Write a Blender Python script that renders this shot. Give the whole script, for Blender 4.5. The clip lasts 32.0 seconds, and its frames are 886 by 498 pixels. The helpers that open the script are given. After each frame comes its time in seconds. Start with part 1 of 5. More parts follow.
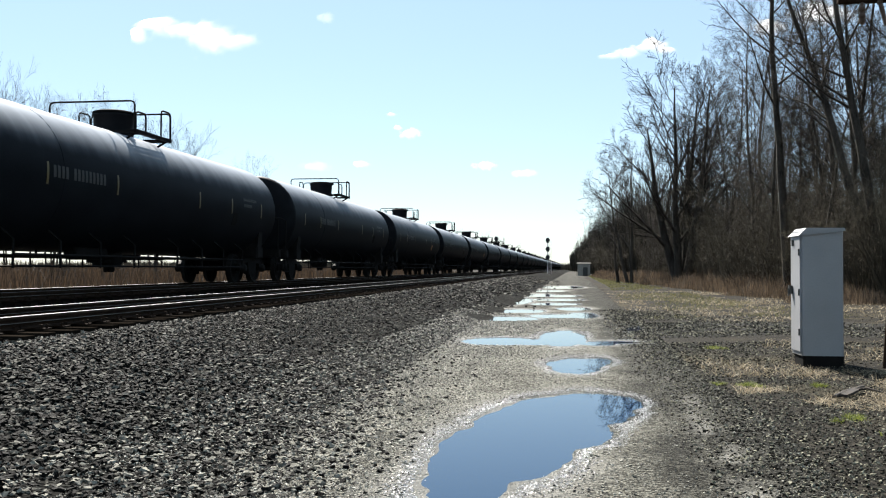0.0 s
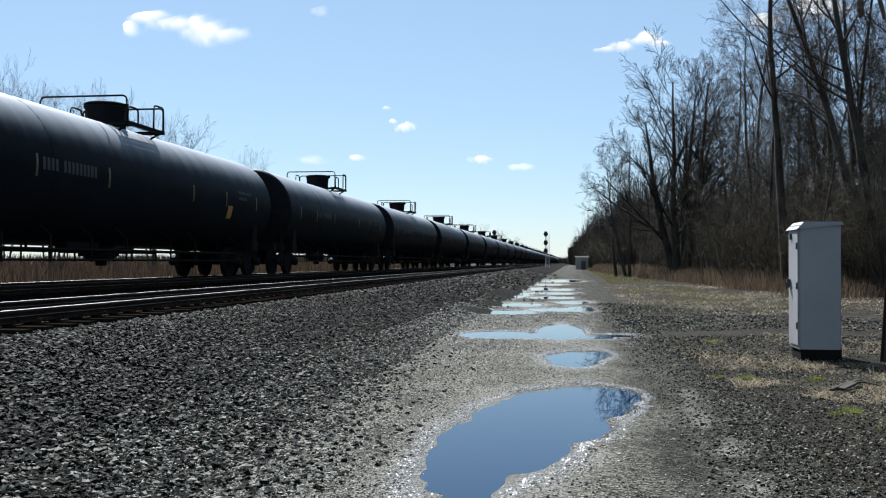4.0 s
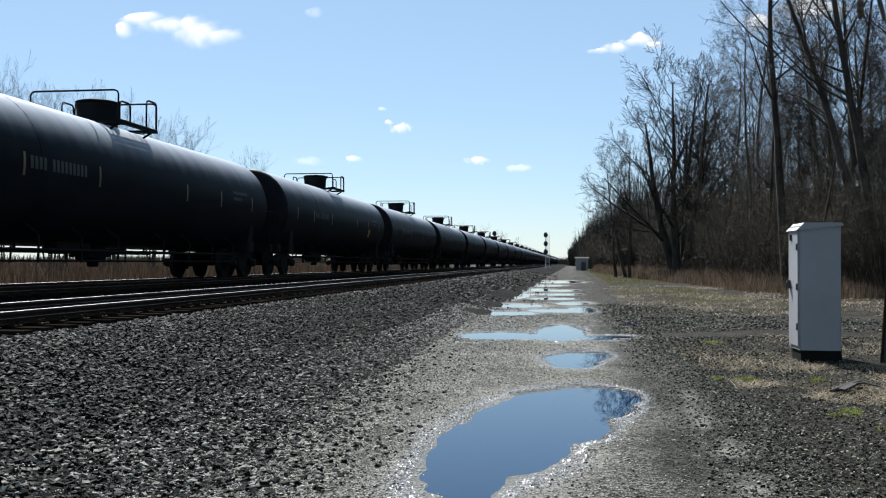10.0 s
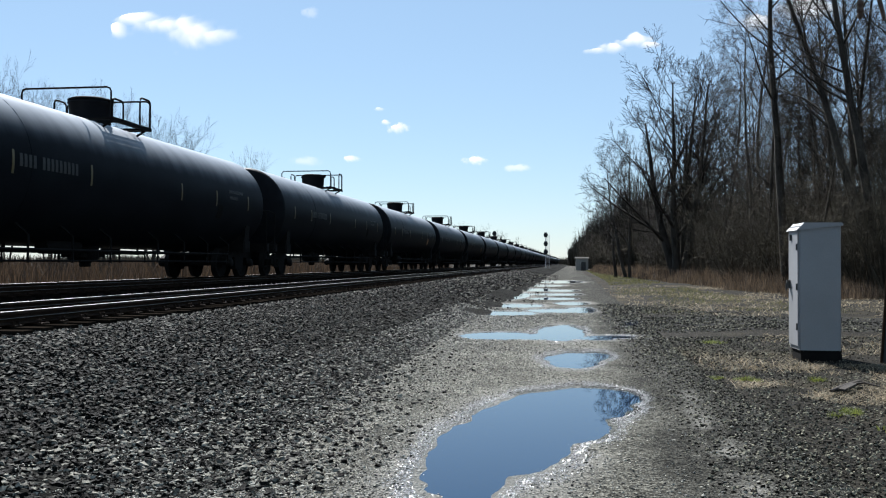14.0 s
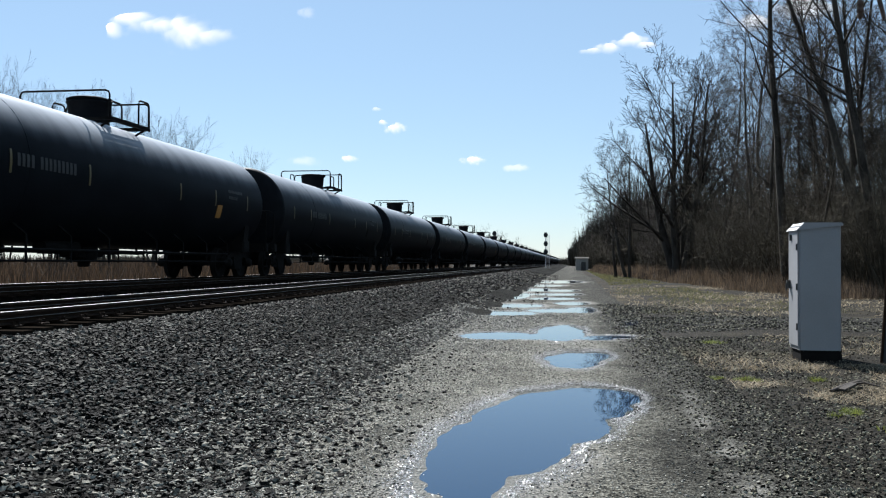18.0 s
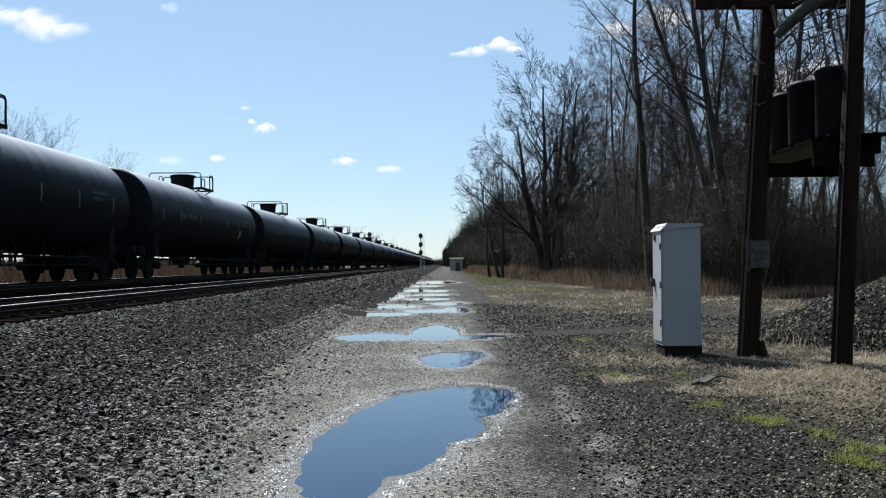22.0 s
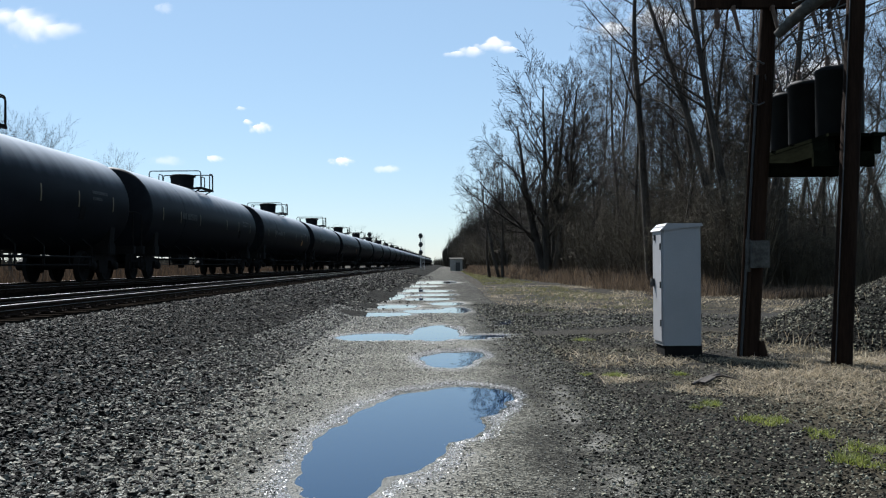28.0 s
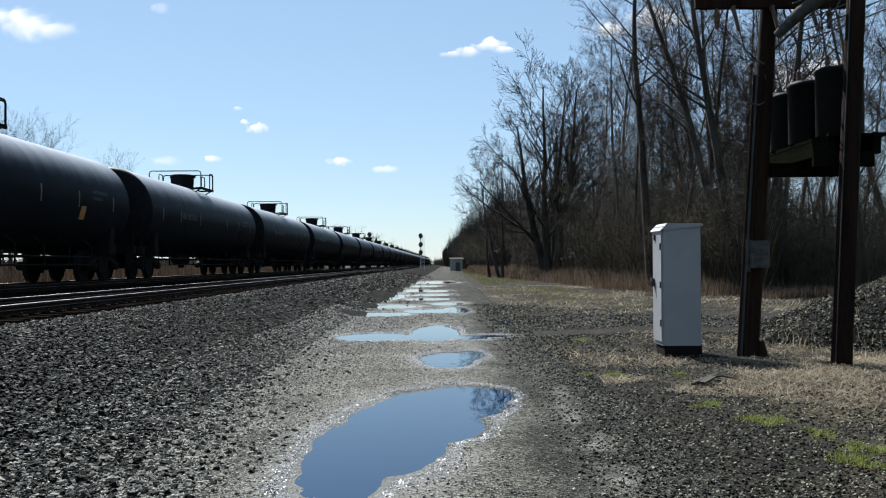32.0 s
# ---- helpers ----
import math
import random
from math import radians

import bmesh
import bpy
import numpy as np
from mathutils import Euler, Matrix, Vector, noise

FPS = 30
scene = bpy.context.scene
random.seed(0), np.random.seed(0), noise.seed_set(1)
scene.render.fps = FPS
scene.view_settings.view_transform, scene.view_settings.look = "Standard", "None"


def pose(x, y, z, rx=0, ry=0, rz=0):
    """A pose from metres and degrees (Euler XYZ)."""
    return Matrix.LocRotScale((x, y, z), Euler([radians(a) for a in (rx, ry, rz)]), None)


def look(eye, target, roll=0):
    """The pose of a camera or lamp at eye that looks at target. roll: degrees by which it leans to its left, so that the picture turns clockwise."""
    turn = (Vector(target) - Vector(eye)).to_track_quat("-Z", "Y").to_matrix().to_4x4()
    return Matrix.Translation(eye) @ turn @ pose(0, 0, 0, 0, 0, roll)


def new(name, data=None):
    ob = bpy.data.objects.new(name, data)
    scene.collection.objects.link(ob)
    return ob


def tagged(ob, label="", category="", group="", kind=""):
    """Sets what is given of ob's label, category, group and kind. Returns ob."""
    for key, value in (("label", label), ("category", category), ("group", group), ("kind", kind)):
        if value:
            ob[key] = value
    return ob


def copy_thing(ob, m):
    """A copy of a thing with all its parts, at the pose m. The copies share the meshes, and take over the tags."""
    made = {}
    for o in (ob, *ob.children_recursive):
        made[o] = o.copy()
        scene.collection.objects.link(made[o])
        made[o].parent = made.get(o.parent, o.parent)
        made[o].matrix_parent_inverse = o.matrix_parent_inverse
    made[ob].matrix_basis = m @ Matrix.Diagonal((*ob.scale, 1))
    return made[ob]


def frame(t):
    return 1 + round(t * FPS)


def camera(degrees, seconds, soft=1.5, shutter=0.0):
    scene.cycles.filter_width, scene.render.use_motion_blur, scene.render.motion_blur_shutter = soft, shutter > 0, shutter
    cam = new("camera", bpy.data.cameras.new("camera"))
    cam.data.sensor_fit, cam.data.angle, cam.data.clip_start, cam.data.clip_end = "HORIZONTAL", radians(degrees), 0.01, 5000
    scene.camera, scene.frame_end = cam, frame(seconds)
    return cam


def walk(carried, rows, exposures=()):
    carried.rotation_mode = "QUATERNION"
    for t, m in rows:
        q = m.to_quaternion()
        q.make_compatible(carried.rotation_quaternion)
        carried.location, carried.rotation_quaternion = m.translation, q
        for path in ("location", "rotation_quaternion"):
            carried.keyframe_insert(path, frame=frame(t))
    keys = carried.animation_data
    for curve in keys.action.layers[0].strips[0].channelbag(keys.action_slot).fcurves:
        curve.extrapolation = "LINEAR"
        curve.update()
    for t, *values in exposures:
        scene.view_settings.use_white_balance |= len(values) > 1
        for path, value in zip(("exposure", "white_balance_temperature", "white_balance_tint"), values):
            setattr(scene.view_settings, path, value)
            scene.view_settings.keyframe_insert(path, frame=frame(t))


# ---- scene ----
# Axes: x to the right of the line, y along the track away from the eye, z up; the gravel road lies at z = 0.
EYE = (0.0, 0.0, 1.5)


def aim(yaw, pitch, roll):
    return pose(*EYE, 90 + pitch, -roll, yaw)


cam = camera(2 * math.degrees(math.atan(784 / 1650)), 32.0, 1.15)
FIRST, LAST = (7.868, 0.852, 0.118), (0.211, 0.907, -0.307)


def between(k, dyaw=0.0, dpitch=0.0):
    a = [p + (q - p) * k for p, q in zip(FIRST, LAST)]
    return aim(a[0] + dyaw, a[1] + dpitch, a[2])


walk(cam, [
    (0.0, between(0, 0.115, 0.330)), (0.3, between(0, 0.04, 0.235)), (0.5, between(0, 0.0, 0.160)),
    (1.0, between(0, 0.0, 0.060)), (1.5, between(0, 0.0, -0.045)), (2.0, between(0, 0.0, -0.06)),
    (6.5, between(0, 0.0, -0.05)), (8.0, between(0)), (18.6, between(0)), (18.9, between(0)),
    (19.0, between(0.012)), (19.1, between(0.262)), (19.2, between(0.690)), (19.3, between(0.888)),
    (19.4, between(0.972)), (19.5, between(0.990, 0, 0.06)), (20.0, between(0.996, 0, 0.055)), (20.6, between(1)),
    (26.0, between(1)), (32.0, between(1)),
], exposures=[(t, e + 1.24, k, 10) for t, e, k in ((0.0, 0.42, 6450), (0.3, 0.30, 6350), (0.7, 0.10, 6050), (1.3, 0.0, 5950), (19.0, 0.0, 5950), (19.6, -0.04, 5950), (32.0, -0.04, 5950))])

# ---- light: a clear spring midday, the sun ahead and to the left of the line ----
SUN_AZ, SUN_EL = -26.0, 44.0
world = bpy.data.worlds.new("sky")
scene.world = world
world.use_nodes = True
wn = world.node_tree.nodes
sky = wn.new("ShaderNodeTexSky")
sky.sky_type, sky.sun_disc = "NISHITA", False
sky.sun_elevation, sky.sun_rotation = radians(SUN_EL), radians(SUN_AZ)
sky.air_density, sky.dust_density, sky.ozone_density = 1.0, 0.08, 1.8
haze = wn.new("ShaderNodeMix")  # thin high haze, which pales the blue evenly
haze.data_type = "RGBA"
haze.inputs[0].default_value = 0.50
haze.inputs[7].default_value = (4.15, 5.55, 6.6, 1)
world.node_tree.links.new(sky.outputs[0], haze.inputs[6])
world.node_tree.links.new(haze.outputs[2], wn["Background"].inputs[0])
wn["Background"].inputs[1].default_value = 0.05
sun = new("sun", bpy.data.lights.new("sun", "SUN"))
sun.data.energy, sun.data.angle, sun.data.color = 5.0, radians(0.53), (1.0, 0.95, 0.87)
sa, se = radians(SUN_AZ), radians(SUN_EL)
sun.matrix_world = look((math.sin(sa) * math.cos(se) * 100, math.cos(sa) * math.cos(se) * 100, math.sin(se) * 100), (0, 0, 0))


# ---- materials ----
def mat(name, dark, light, scale=4.0, rough=(0.7, 0.9), bump=0.2, fine=60.0, metal=0.0, per_object=0.0, island=False,
        spec=0.5, stretch=(1, 1, 1), coat=0.0, coat_rough=0.4, through_light=0.0, ends=(0.25, 0.75)):
    """A painted, wooden, stony or earthen surface: two scales of noise between two colours, uneven gloss and fine relief."""
    m = bpy.data.materials.new(name)
    m.use_nodes = True
    n, ln = m.node_tree.nodes, m.node_tree.links.new
    b = n["Principled BSDF"]
    co = n.new("ShaderNodeTexCoord")
    mp = n.new("ShaderNodeMapping")
    mp.inputs["Scale"].default_value = stretch
    ln(co.outputs["Object"], mp.inputs[0])
    big, small = n.new("ShaderNodeTexNoise"), n.new("ShaderNodeTexNoise")
    for q, s in ((big, scale), (small, fine)):
        q.inputs["Scale"].default_value = s
        q.inputs["Detail"].default_value = 4.0
        ln(mp.outputs[0], q.inputs["Vector"])
    add = n.new("ShaderNodeMath")
    add.operation = "MULTIPLY_ADD"
    ln(small.outputs[0], add.inputs[0])
    add.inputs[1].default_value = 0.45
    sub = n.new("ShaderNodeMath")
    sub.operation = "SUBTRACT"
    ln(big.outputs[0], sub.inputs[0])
    sub.inputs[1].default_value = 0.22
    ln(sub.outputs[0], add.inputs[2])
    fac = add.outputs[0]
    if per_object or island:
        src = n.new("ShaderNodeNewGeometry").outputs["Random Per Island"] if island else n.new("ShaderNodeObjectInfo").outputs["Random"]
        shift = n.new("ShaderNodeMath")
        shift.operation = "MULTIPLY_ADD"
        ln(src, shift.inputs[0])
        shift.inputs[1].default_value = per_object or float(island) * 0.8
        ln(fac, shift.inputs[2])
        centre = n.new("ShaderNodeMath")
        centre.operation = "SUBTRACT"
        ln(shift.outputs[0], centre.inputs[0])
        centre.inputs[1].default_value = (per_object or float(island) * 0.8) / 2
        fac = centre.outputs[0]
    ramp = n.new("ShaderNodeValToRGB")
    ramp.color_ramp.elements[0].position, ramp.color_ramp.elements[1].position = ends
    ramp.color_ramp.elements[0].color, ramp.color_ramp.elements[1].color = (*dark, 1), (*light, 1)
    ln(fac, ramp.inputs[0])
    ln(ramp.outputs[0], b.inputs["Base Color"])
    rr = n.new("ShaderNodeMapRange")
    rr.inputs["To Min"].default_value, rr.inputs["To Max"].default_value = rough
    ln(big.outputs[0], rr.inputs[0])
    ln(rr.outputs[0], b.inputs["Roughness"])
    b.inputs["Metallic"].default_value = metal
    b.inputs["Specular IOR Level"].default_value = spec
    b.inputs["Coat Weight"].default_value, b.inputs["Coat Roughness"].default_value = coat, coat_rough
    if bump:
        bp = n.new("ShaderNodeBump")
        bp.inputs["Strength"].default_value = bump
        bp.inputs["Distance"].default_value = 0.02
        ln(small.outputs[0], bp.inputs["Height"])
        ln(bp.outputs[0], b.inputs["Normal"])
    if through_light:
        tl, mx = n.new("ShaderNodeBsdfTranslucent"), n.new("ShaderNodeMixShader")
        mx.inputs[0].default_value = through_light
        ln(ramp.outputs[0], tl.inputs[0])
        ln(b.outputs[0], mx.inputs[1])
        ln(tl.outputs[0], mx.inputs[2])
        ln(mx.outputs[0], n["Material Output"].inputs[0])
    return m


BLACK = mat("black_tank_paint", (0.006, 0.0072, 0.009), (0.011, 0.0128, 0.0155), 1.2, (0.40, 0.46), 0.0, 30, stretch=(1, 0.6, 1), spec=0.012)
BLACK_HOUSING = mat("black_housing_paint", (0.004, 0.0045, 0.0055), (0.008, 0.0088, 0.0105), 3, (0.5, 0.6), 0.0, 30, spec=0.05)


def brighten_top(m, low, high, tint):
    """Puts sunlight on a tank's upper side into its colour, in faint streaks."""
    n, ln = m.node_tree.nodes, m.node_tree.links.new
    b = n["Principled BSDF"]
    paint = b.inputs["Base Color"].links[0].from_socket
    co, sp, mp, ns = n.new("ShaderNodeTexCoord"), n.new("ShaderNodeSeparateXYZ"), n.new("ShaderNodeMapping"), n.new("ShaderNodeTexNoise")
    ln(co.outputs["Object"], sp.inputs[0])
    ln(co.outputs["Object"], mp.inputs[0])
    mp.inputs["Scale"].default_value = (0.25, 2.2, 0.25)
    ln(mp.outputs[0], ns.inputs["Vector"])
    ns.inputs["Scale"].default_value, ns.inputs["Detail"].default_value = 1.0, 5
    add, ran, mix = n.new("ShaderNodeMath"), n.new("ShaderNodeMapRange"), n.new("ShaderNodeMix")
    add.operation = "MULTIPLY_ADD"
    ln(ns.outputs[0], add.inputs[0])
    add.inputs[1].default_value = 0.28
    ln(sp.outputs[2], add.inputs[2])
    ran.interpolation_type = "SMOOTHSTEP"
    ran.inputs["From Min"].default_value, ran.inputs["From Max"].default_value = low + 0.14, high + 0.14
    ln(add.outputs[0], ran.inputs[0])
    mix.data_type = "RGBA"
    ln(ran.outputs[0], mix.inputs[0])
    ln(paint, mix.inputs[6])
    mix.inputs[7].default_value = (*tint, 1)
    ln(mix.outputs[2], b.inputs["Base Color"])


# The sunlit band along the top is painted into the tank's colour.
brighten_top(BLACK, 2.75, 3.95, (0.42, 0.45, 0.49))
BLACK_DIRTY = mat("dusty_black_steel", (0.005, 0.0048, 0.0045), (0.013, 0.012, 0.011), 3, (0.65, 0.9), 0.2, 60, spec=0.05)
STEEL_RAIL = mat("polished_rail_steel", (0.20, 0.195, 0.19), (0.27, 0.265, 0.255), 3, (0.55, 0.65), 0.02, 90, metal=1.0)
RUST = mat("rusty_rail_steel", (0.010, 0.007, 0.005), (0.035, 0.022, 0.015), 6, (0.8, 0.95), 0.3, 120, spec=0.05)
TIE = mat("creosoted_wood", (0.004, 0.0034, 0.0027), (0.015, 0.012, 0.0095), 3, (0.85, 0.97), 0.3, 70, per_object=0.4, stretch=(0.3, 1, 1), spec=0.0)
STRIPE = mat("yellow_reflective_tape", (0.055, 0.040, 0.010), (0.10, 0.075, 0.018), 8, (0.3, 0.5), 0.0, 40)
ORANGE = mat("orange_placard", (0.26, 0.11, 0.015), (0.38, 0.18, 0.03), 8, (0.4, 0.6), 0.0, 40)
LETTER = mat("faded_white_lettering", (0.008, 0.008, 0.007), (0.020, 0.019, 0.016), 9, (0.5, 0.7), 0.0, 50)
STONE = mat("ballast_stone", (0.004, 0.0037, 0.003), (0.215, 0.203, 0.170), 30, (0.6, 0.85), 0.3, 160, island=1.7, spec=0.05, ends=(0.66, 1.30))
CHIP = mat("grey_stone_chips", (0.009, 0.0085, 0.006), (0.235, 0.222, 0.165), 30, (0.6, 0.85), 0.3, 160, island=1.5, spec=0.05, ends=(0.50, 1.25))
DARK_STONE = mat("dark_ballast_stone", (0.003, 0.0028, 0.0023), (0.128, 0.121, 0.102), 30, (0.6, 0.85), 0.3, 160, island=1.7, spec=0.05, ends=(0.74, 1.35))
GRIT = mat("road_grit", (0.016, 0.0155, 0.0125), (0.36, 0.345, 0.285), 30, (0.4, 0.75), 0.3, 160, island=True, spec=0.25, ends=(0.25, 0.95))
BARK = mat("grey_brown_bark", (0.020, 0.0165, 0.0135), (0.080, 0.067, 0.054), 2.5, (0.8, 0.95), 0.7, 25, per_object=0.35, stretch=(1, 1, 0.35), spec=0.12)
TWIG = mat("twig_bark", (0.015, 0.012, 0.010), (0.055, 0.044, 0.035), 1.5, (0.75, 0.95), 0.0, 20, per_object=0.35, spec=0.15)
BRUSH = mat("thicket_twigs", (0.024, 0.021, 0.015), (0.092, 0.078, 0.056), 1.0, (0.8, 0.95), 0.0, 20, per_object=0.4, spec=0.1)
POLE = mat("weathered_pole_wood", (0.008, 0.005, 0.0035), (0.030, 0.018, 0.012), 3, (0.75, 0.95), 0.6, 40, stretch=(1, 1, 0.12), spec=0.03)
CABINET = mat("grey_cabinet_paint", (0.21, 0.212, 0.22), (0.26, 0.262, 0.27), 1.5, (0.38, 0.55), 0.04, 40)
GALV = mat("galvanised_steel", (0.03, 0.03, 0.028), (0.085, 0.085, 0.08), 6, (0.45, 0.65), 0.1, 60, metal=0.3)
CONCRETE = mat("concrete", (0.20, 0.19, 0.17), (0.36, 0.34, 0.31), 4, (0.8, 0.95), 0.3, 60)
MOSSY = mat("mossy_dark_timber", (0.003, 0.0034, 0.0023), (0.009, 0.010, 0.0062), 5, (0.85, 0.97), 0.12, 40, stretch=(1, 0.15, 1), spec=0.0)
BOOT = mat("weathered_grey_pipe", (0.035, 0.034, 0.030), (0.10, 0.097, 0.088), 9, (0.85, 0.95), 0.2, 50, spec=0.05)
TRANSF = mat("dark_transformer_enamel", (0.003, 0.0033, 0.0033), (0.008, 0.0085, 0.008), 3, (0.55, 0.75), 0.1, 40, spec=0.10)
CABLE = mat("black_cable", (0.010, 0.010, 0.010), (0.03, 0.03, 0.03), 8, (0.5, 0.7), 0.0, 40)
PORCELAIN = mat("glazed_porcelain", (0.05, 0.03, 0.02), (0.10, 0.065, 0.045), 8, (0.45, 0.6), 0.0, 40, spec=0.2)
SIGNAL = mat("matt_black_signal_paint", (0.008, 0.008, 0.009), (0.022, 0.022, 0.023), 4, (0.6, 0.8), 0.0, 40)
SILVER = mat("aluminium_paint", (0.38, 0.39, 0.40), (0.55, 0.55, 0.56), 4, (0.4, 0.6), 0.05, 40, metal=0.3)
BEIGE = mat("pale_metal_cladding", (0.24, 0.225, 0.195), (0.34, 0.32, 0.285), 2, (0.5, 0.7), 0.05, 30)
DRY = mat("dry_straw", (0.13, 0.105, 0.068), (0.38, 0.315, 0.215), 1.2, (0.7, 0.9), 0.0, 20, island=True, through_light=0.35)
RUSSET = mat("russet_dead_grass", (0.034, 0.025, 0.018), (0.125, 0.092, 0.062), 0.7, (0.75, 0.92), 0.0, 20, island=True, through_light=0.4)
REED = mat("dead_reed", (0.024, 0.016, 0.010), (0.075, 0.049, 0.030), 0.5, (0.75, 0.92), 0.0, 12, island=True, through_light=0.3)
GREEN = mat("spring_grass", (0.075, 0.095, 0.016), (0.21, 0.235, 0.050), 1.0, (0.6, 0.85), 0.0, 20, island=True, through_light=0.4)
PALE_GRASS = mat("yellowed_grass", (0.055, 0.058, 0.020), (0.16, 0.150, 0.064), 0.6, (0.65, 0.88), 0.0, 20, island=True, through_light=0.4)
LOG = mat("rotten_wood", (0.010, 0.007, 0.005), (0.045, 0.033, 0.023), 6, (0.8, 0.95), 0.6, 50, stretch=(1, 0.2, 1))


# ---- mesh helpers ----
class Shape:
    """Collects rounded and flat pieces of one part before they become one mesh."""

    def __init__(self):
        self.v, self.f, self.s = [], [], []

    def add(self, verts, faces, smooth=False):
        o = len(self.v)
        self.v += [tuple(p) for p in verts]
        self.f += [tuple(i + o for i in q) for q in faces]
        self.s += [smooth] * len(faces)
        return self

    def box(self, c, size, bevel=0.0, m=None):
        """A box with chamfered upright edges."""
        x, y, z = (k / 2 for k in size)
        b = min(bevel, x * 0.9, y * 0.9)
        ring = [(x - b, -y), (x, -y + b), (x, y - b), (x - b, y), (-x + b, y), (-x, y - b), (-x, -y + b), (-x + b, -y)] if b else [(x, -y), (x, y), (-x, y), (-x, -y)]
        k = len(ring)
        v = [(px, py, -z) for px, py in ring] + [(px, py, z) for px, py in ring]
        f = [tuple(range(k))[::-1], tuple(range(k, 2 * k))] + [(i, (i + 1) % k, k + (i + 1) % k, k + i) for i in range(k)]
        v = [Vector(p) for p in v]
        if m is not None:
            v = [m @ p for p in v]
        return self.add([p + Vector(c) for p in v], f)

    def tube(self, path, radii, sides=6, smooth=True, caps=True):
        """A round bar along a line of points, with its own thickness at each."""
        pts = [Vector(p) for p in path]
        if not isinstance(radii, (list, tuple)):
            radii = [radii] * len(pts)
        v, f = [], []
        for i, p in enumerate(pts):
            d = (pts[min(i + 1, len(pts) - 1)] - pts[max(i - 1, 0)]).normalized()
            a = d.cross(Vector((0, 0, 1)) if abs(d.z) < 0.9 else Vector((0, 1, 0))).normalized()
            b = d.cross(a)
            for j in range(sides):
                t = 2 * math.pi * j / sides
                v.append(p + (a * math.cos(t) + b * math.sin(t)) * radii[i])
        for i in range(len(pts) - 1):
            for j in range(sides):
                k = (j + 1) % sides
                f.append((i * sides + j, (i + 1) * sides + j, (i + 1) * sides + k, i * sides + k))
        self.add(v, f, smooth)
        if caps:
            self.add(v[:sides], [tuple(range(sides))])
            self.add(v[-sides:], [tuple(range(sides))[::-1]])
        return self

    def turned(self, profile, axis="z", c=(0, 0, 0), sides=24, smooth=True):
        """A turned body: pairs of radius and height along an axis."""
        v, f = [], []
        for r, h in profile:
            for j in range(sides):
                t = 2 * math.pi * j / sides
                p = {"z": (r * math.cos(t), r * math.sin(t), h), "y": (r * math.sin(t), h, r * math.cos(t)), "x": (h, r * math.cos(t), r * math.sin(t))}[axis]
                v.append((p[0] + c[0], p[1] + c[1], p[2] + c[2]))
        n = len(profile)
        for i in range(n - 1):
            for j in range(sides):
                k = (j + 1) % sides
                f.append((i * sides + j, i * sides + k, (i + 1) * sides + k, (i + 1) * sides + j))
        self.add(v, f, smooth)
        self.add(v[:sides], [tuple(range(sides))[::-1]])
        return self.add(v[-sides:], [tuple(range(sides))])

    def extruded(self, outline, y0, y1, c=(0, 0, 0)):
        """An outline of (x, z) drawn out along y."""
        k = len(outline)
        v = [(x + c[0], y0, z + c[2]) for x, z in outline] + [(x + c[0], y1, z + c[2]) for x, z in outline]
        f = [(i, (i + 1) % k, k + (i + 1) % k, k + i) for i in range(k)]
        return self.add(v, f + [tuple(range(k))[::-1], tuple(range(k, 2 * k))])

    def mesh(self, name, *materials):
        me = bpy.data.meshes.new(name)
        me.from_pydata(self.v, [], self.f)
        me.polygons.foreach_set("use_smooth", self.s)
        for m in materials:
            me.materials.append(m)
        bm = bmesh.new()
        bm.from_mesh(me)
        bmesh.ops.recalc_face_normals(bm, faces=bm.faces)
        bm.to_mesh(me)
        bm.free()
        return me


def part(name, shape, material, parent, label="", m=None):
    """Links a shape or a mesh as ONE object under a thing or a part."""
    me = shape.mesh(name, material) if isinstance(shape, Shape) else shape
    ob = new(name, me)
    ob.parent = parent
    if m is not None:
        ob.matrix_basis = m
    return tagged(ob, label)


def thing(name, label, category, group="", kind="", m=None):
    ob = new(name)
    ob.empty_display_size = 0.2
    if m is not None:
        ob.matrix_basis = m
    return tagged(ob, label, category, group, kind)


def solid(name, shape, material, label, category="", group="", kind="", m=None):
    me = shape.mesh(name, material) if isinstance(shape, Shape) else shape
    ob = new(name, me)
    if m is not None:
        ob.matrix_basis = m
    return tagged(ob, label, category, group, kind)


def arrays_mesh(name, verts, tris, material, smooth=False):
    """A mesh from arrays of points and triangles or quads."""
    me = bpy.data.meshes.new(name)
    k = tris.shape[1]
    me.vertices.add(len(verts))
    me.vertices.foreach_set("co", np.ascontiguousarray(verts, dtype=np.float32).ravel())
    me.loops.add(tris.size)
    me.loops.foreach_set("vertex_index", np.ascontiguousarray(tris, dtype=np.int32).ravel())
    me.polygons.add(len(tris))
    me.polygons.foreach_set("loop_start", np.arange(0, tris.size, k, dtype=np.int32))
    me.polygons.foreach_set("loop_total", np.full(len(tris), k, dtype=np.int32))
    me.polygons.foreach_set("use_smooth", np.full(len(tris), smooth))
    me.materials.append(material)
    me.update(calc_edges=True)
    me.validate()
    return me


def smooth01(a, b, x):
    t = np.clip((x - a) / (b - a), 0, 1)
    return t * t * (3 - 2 * t)


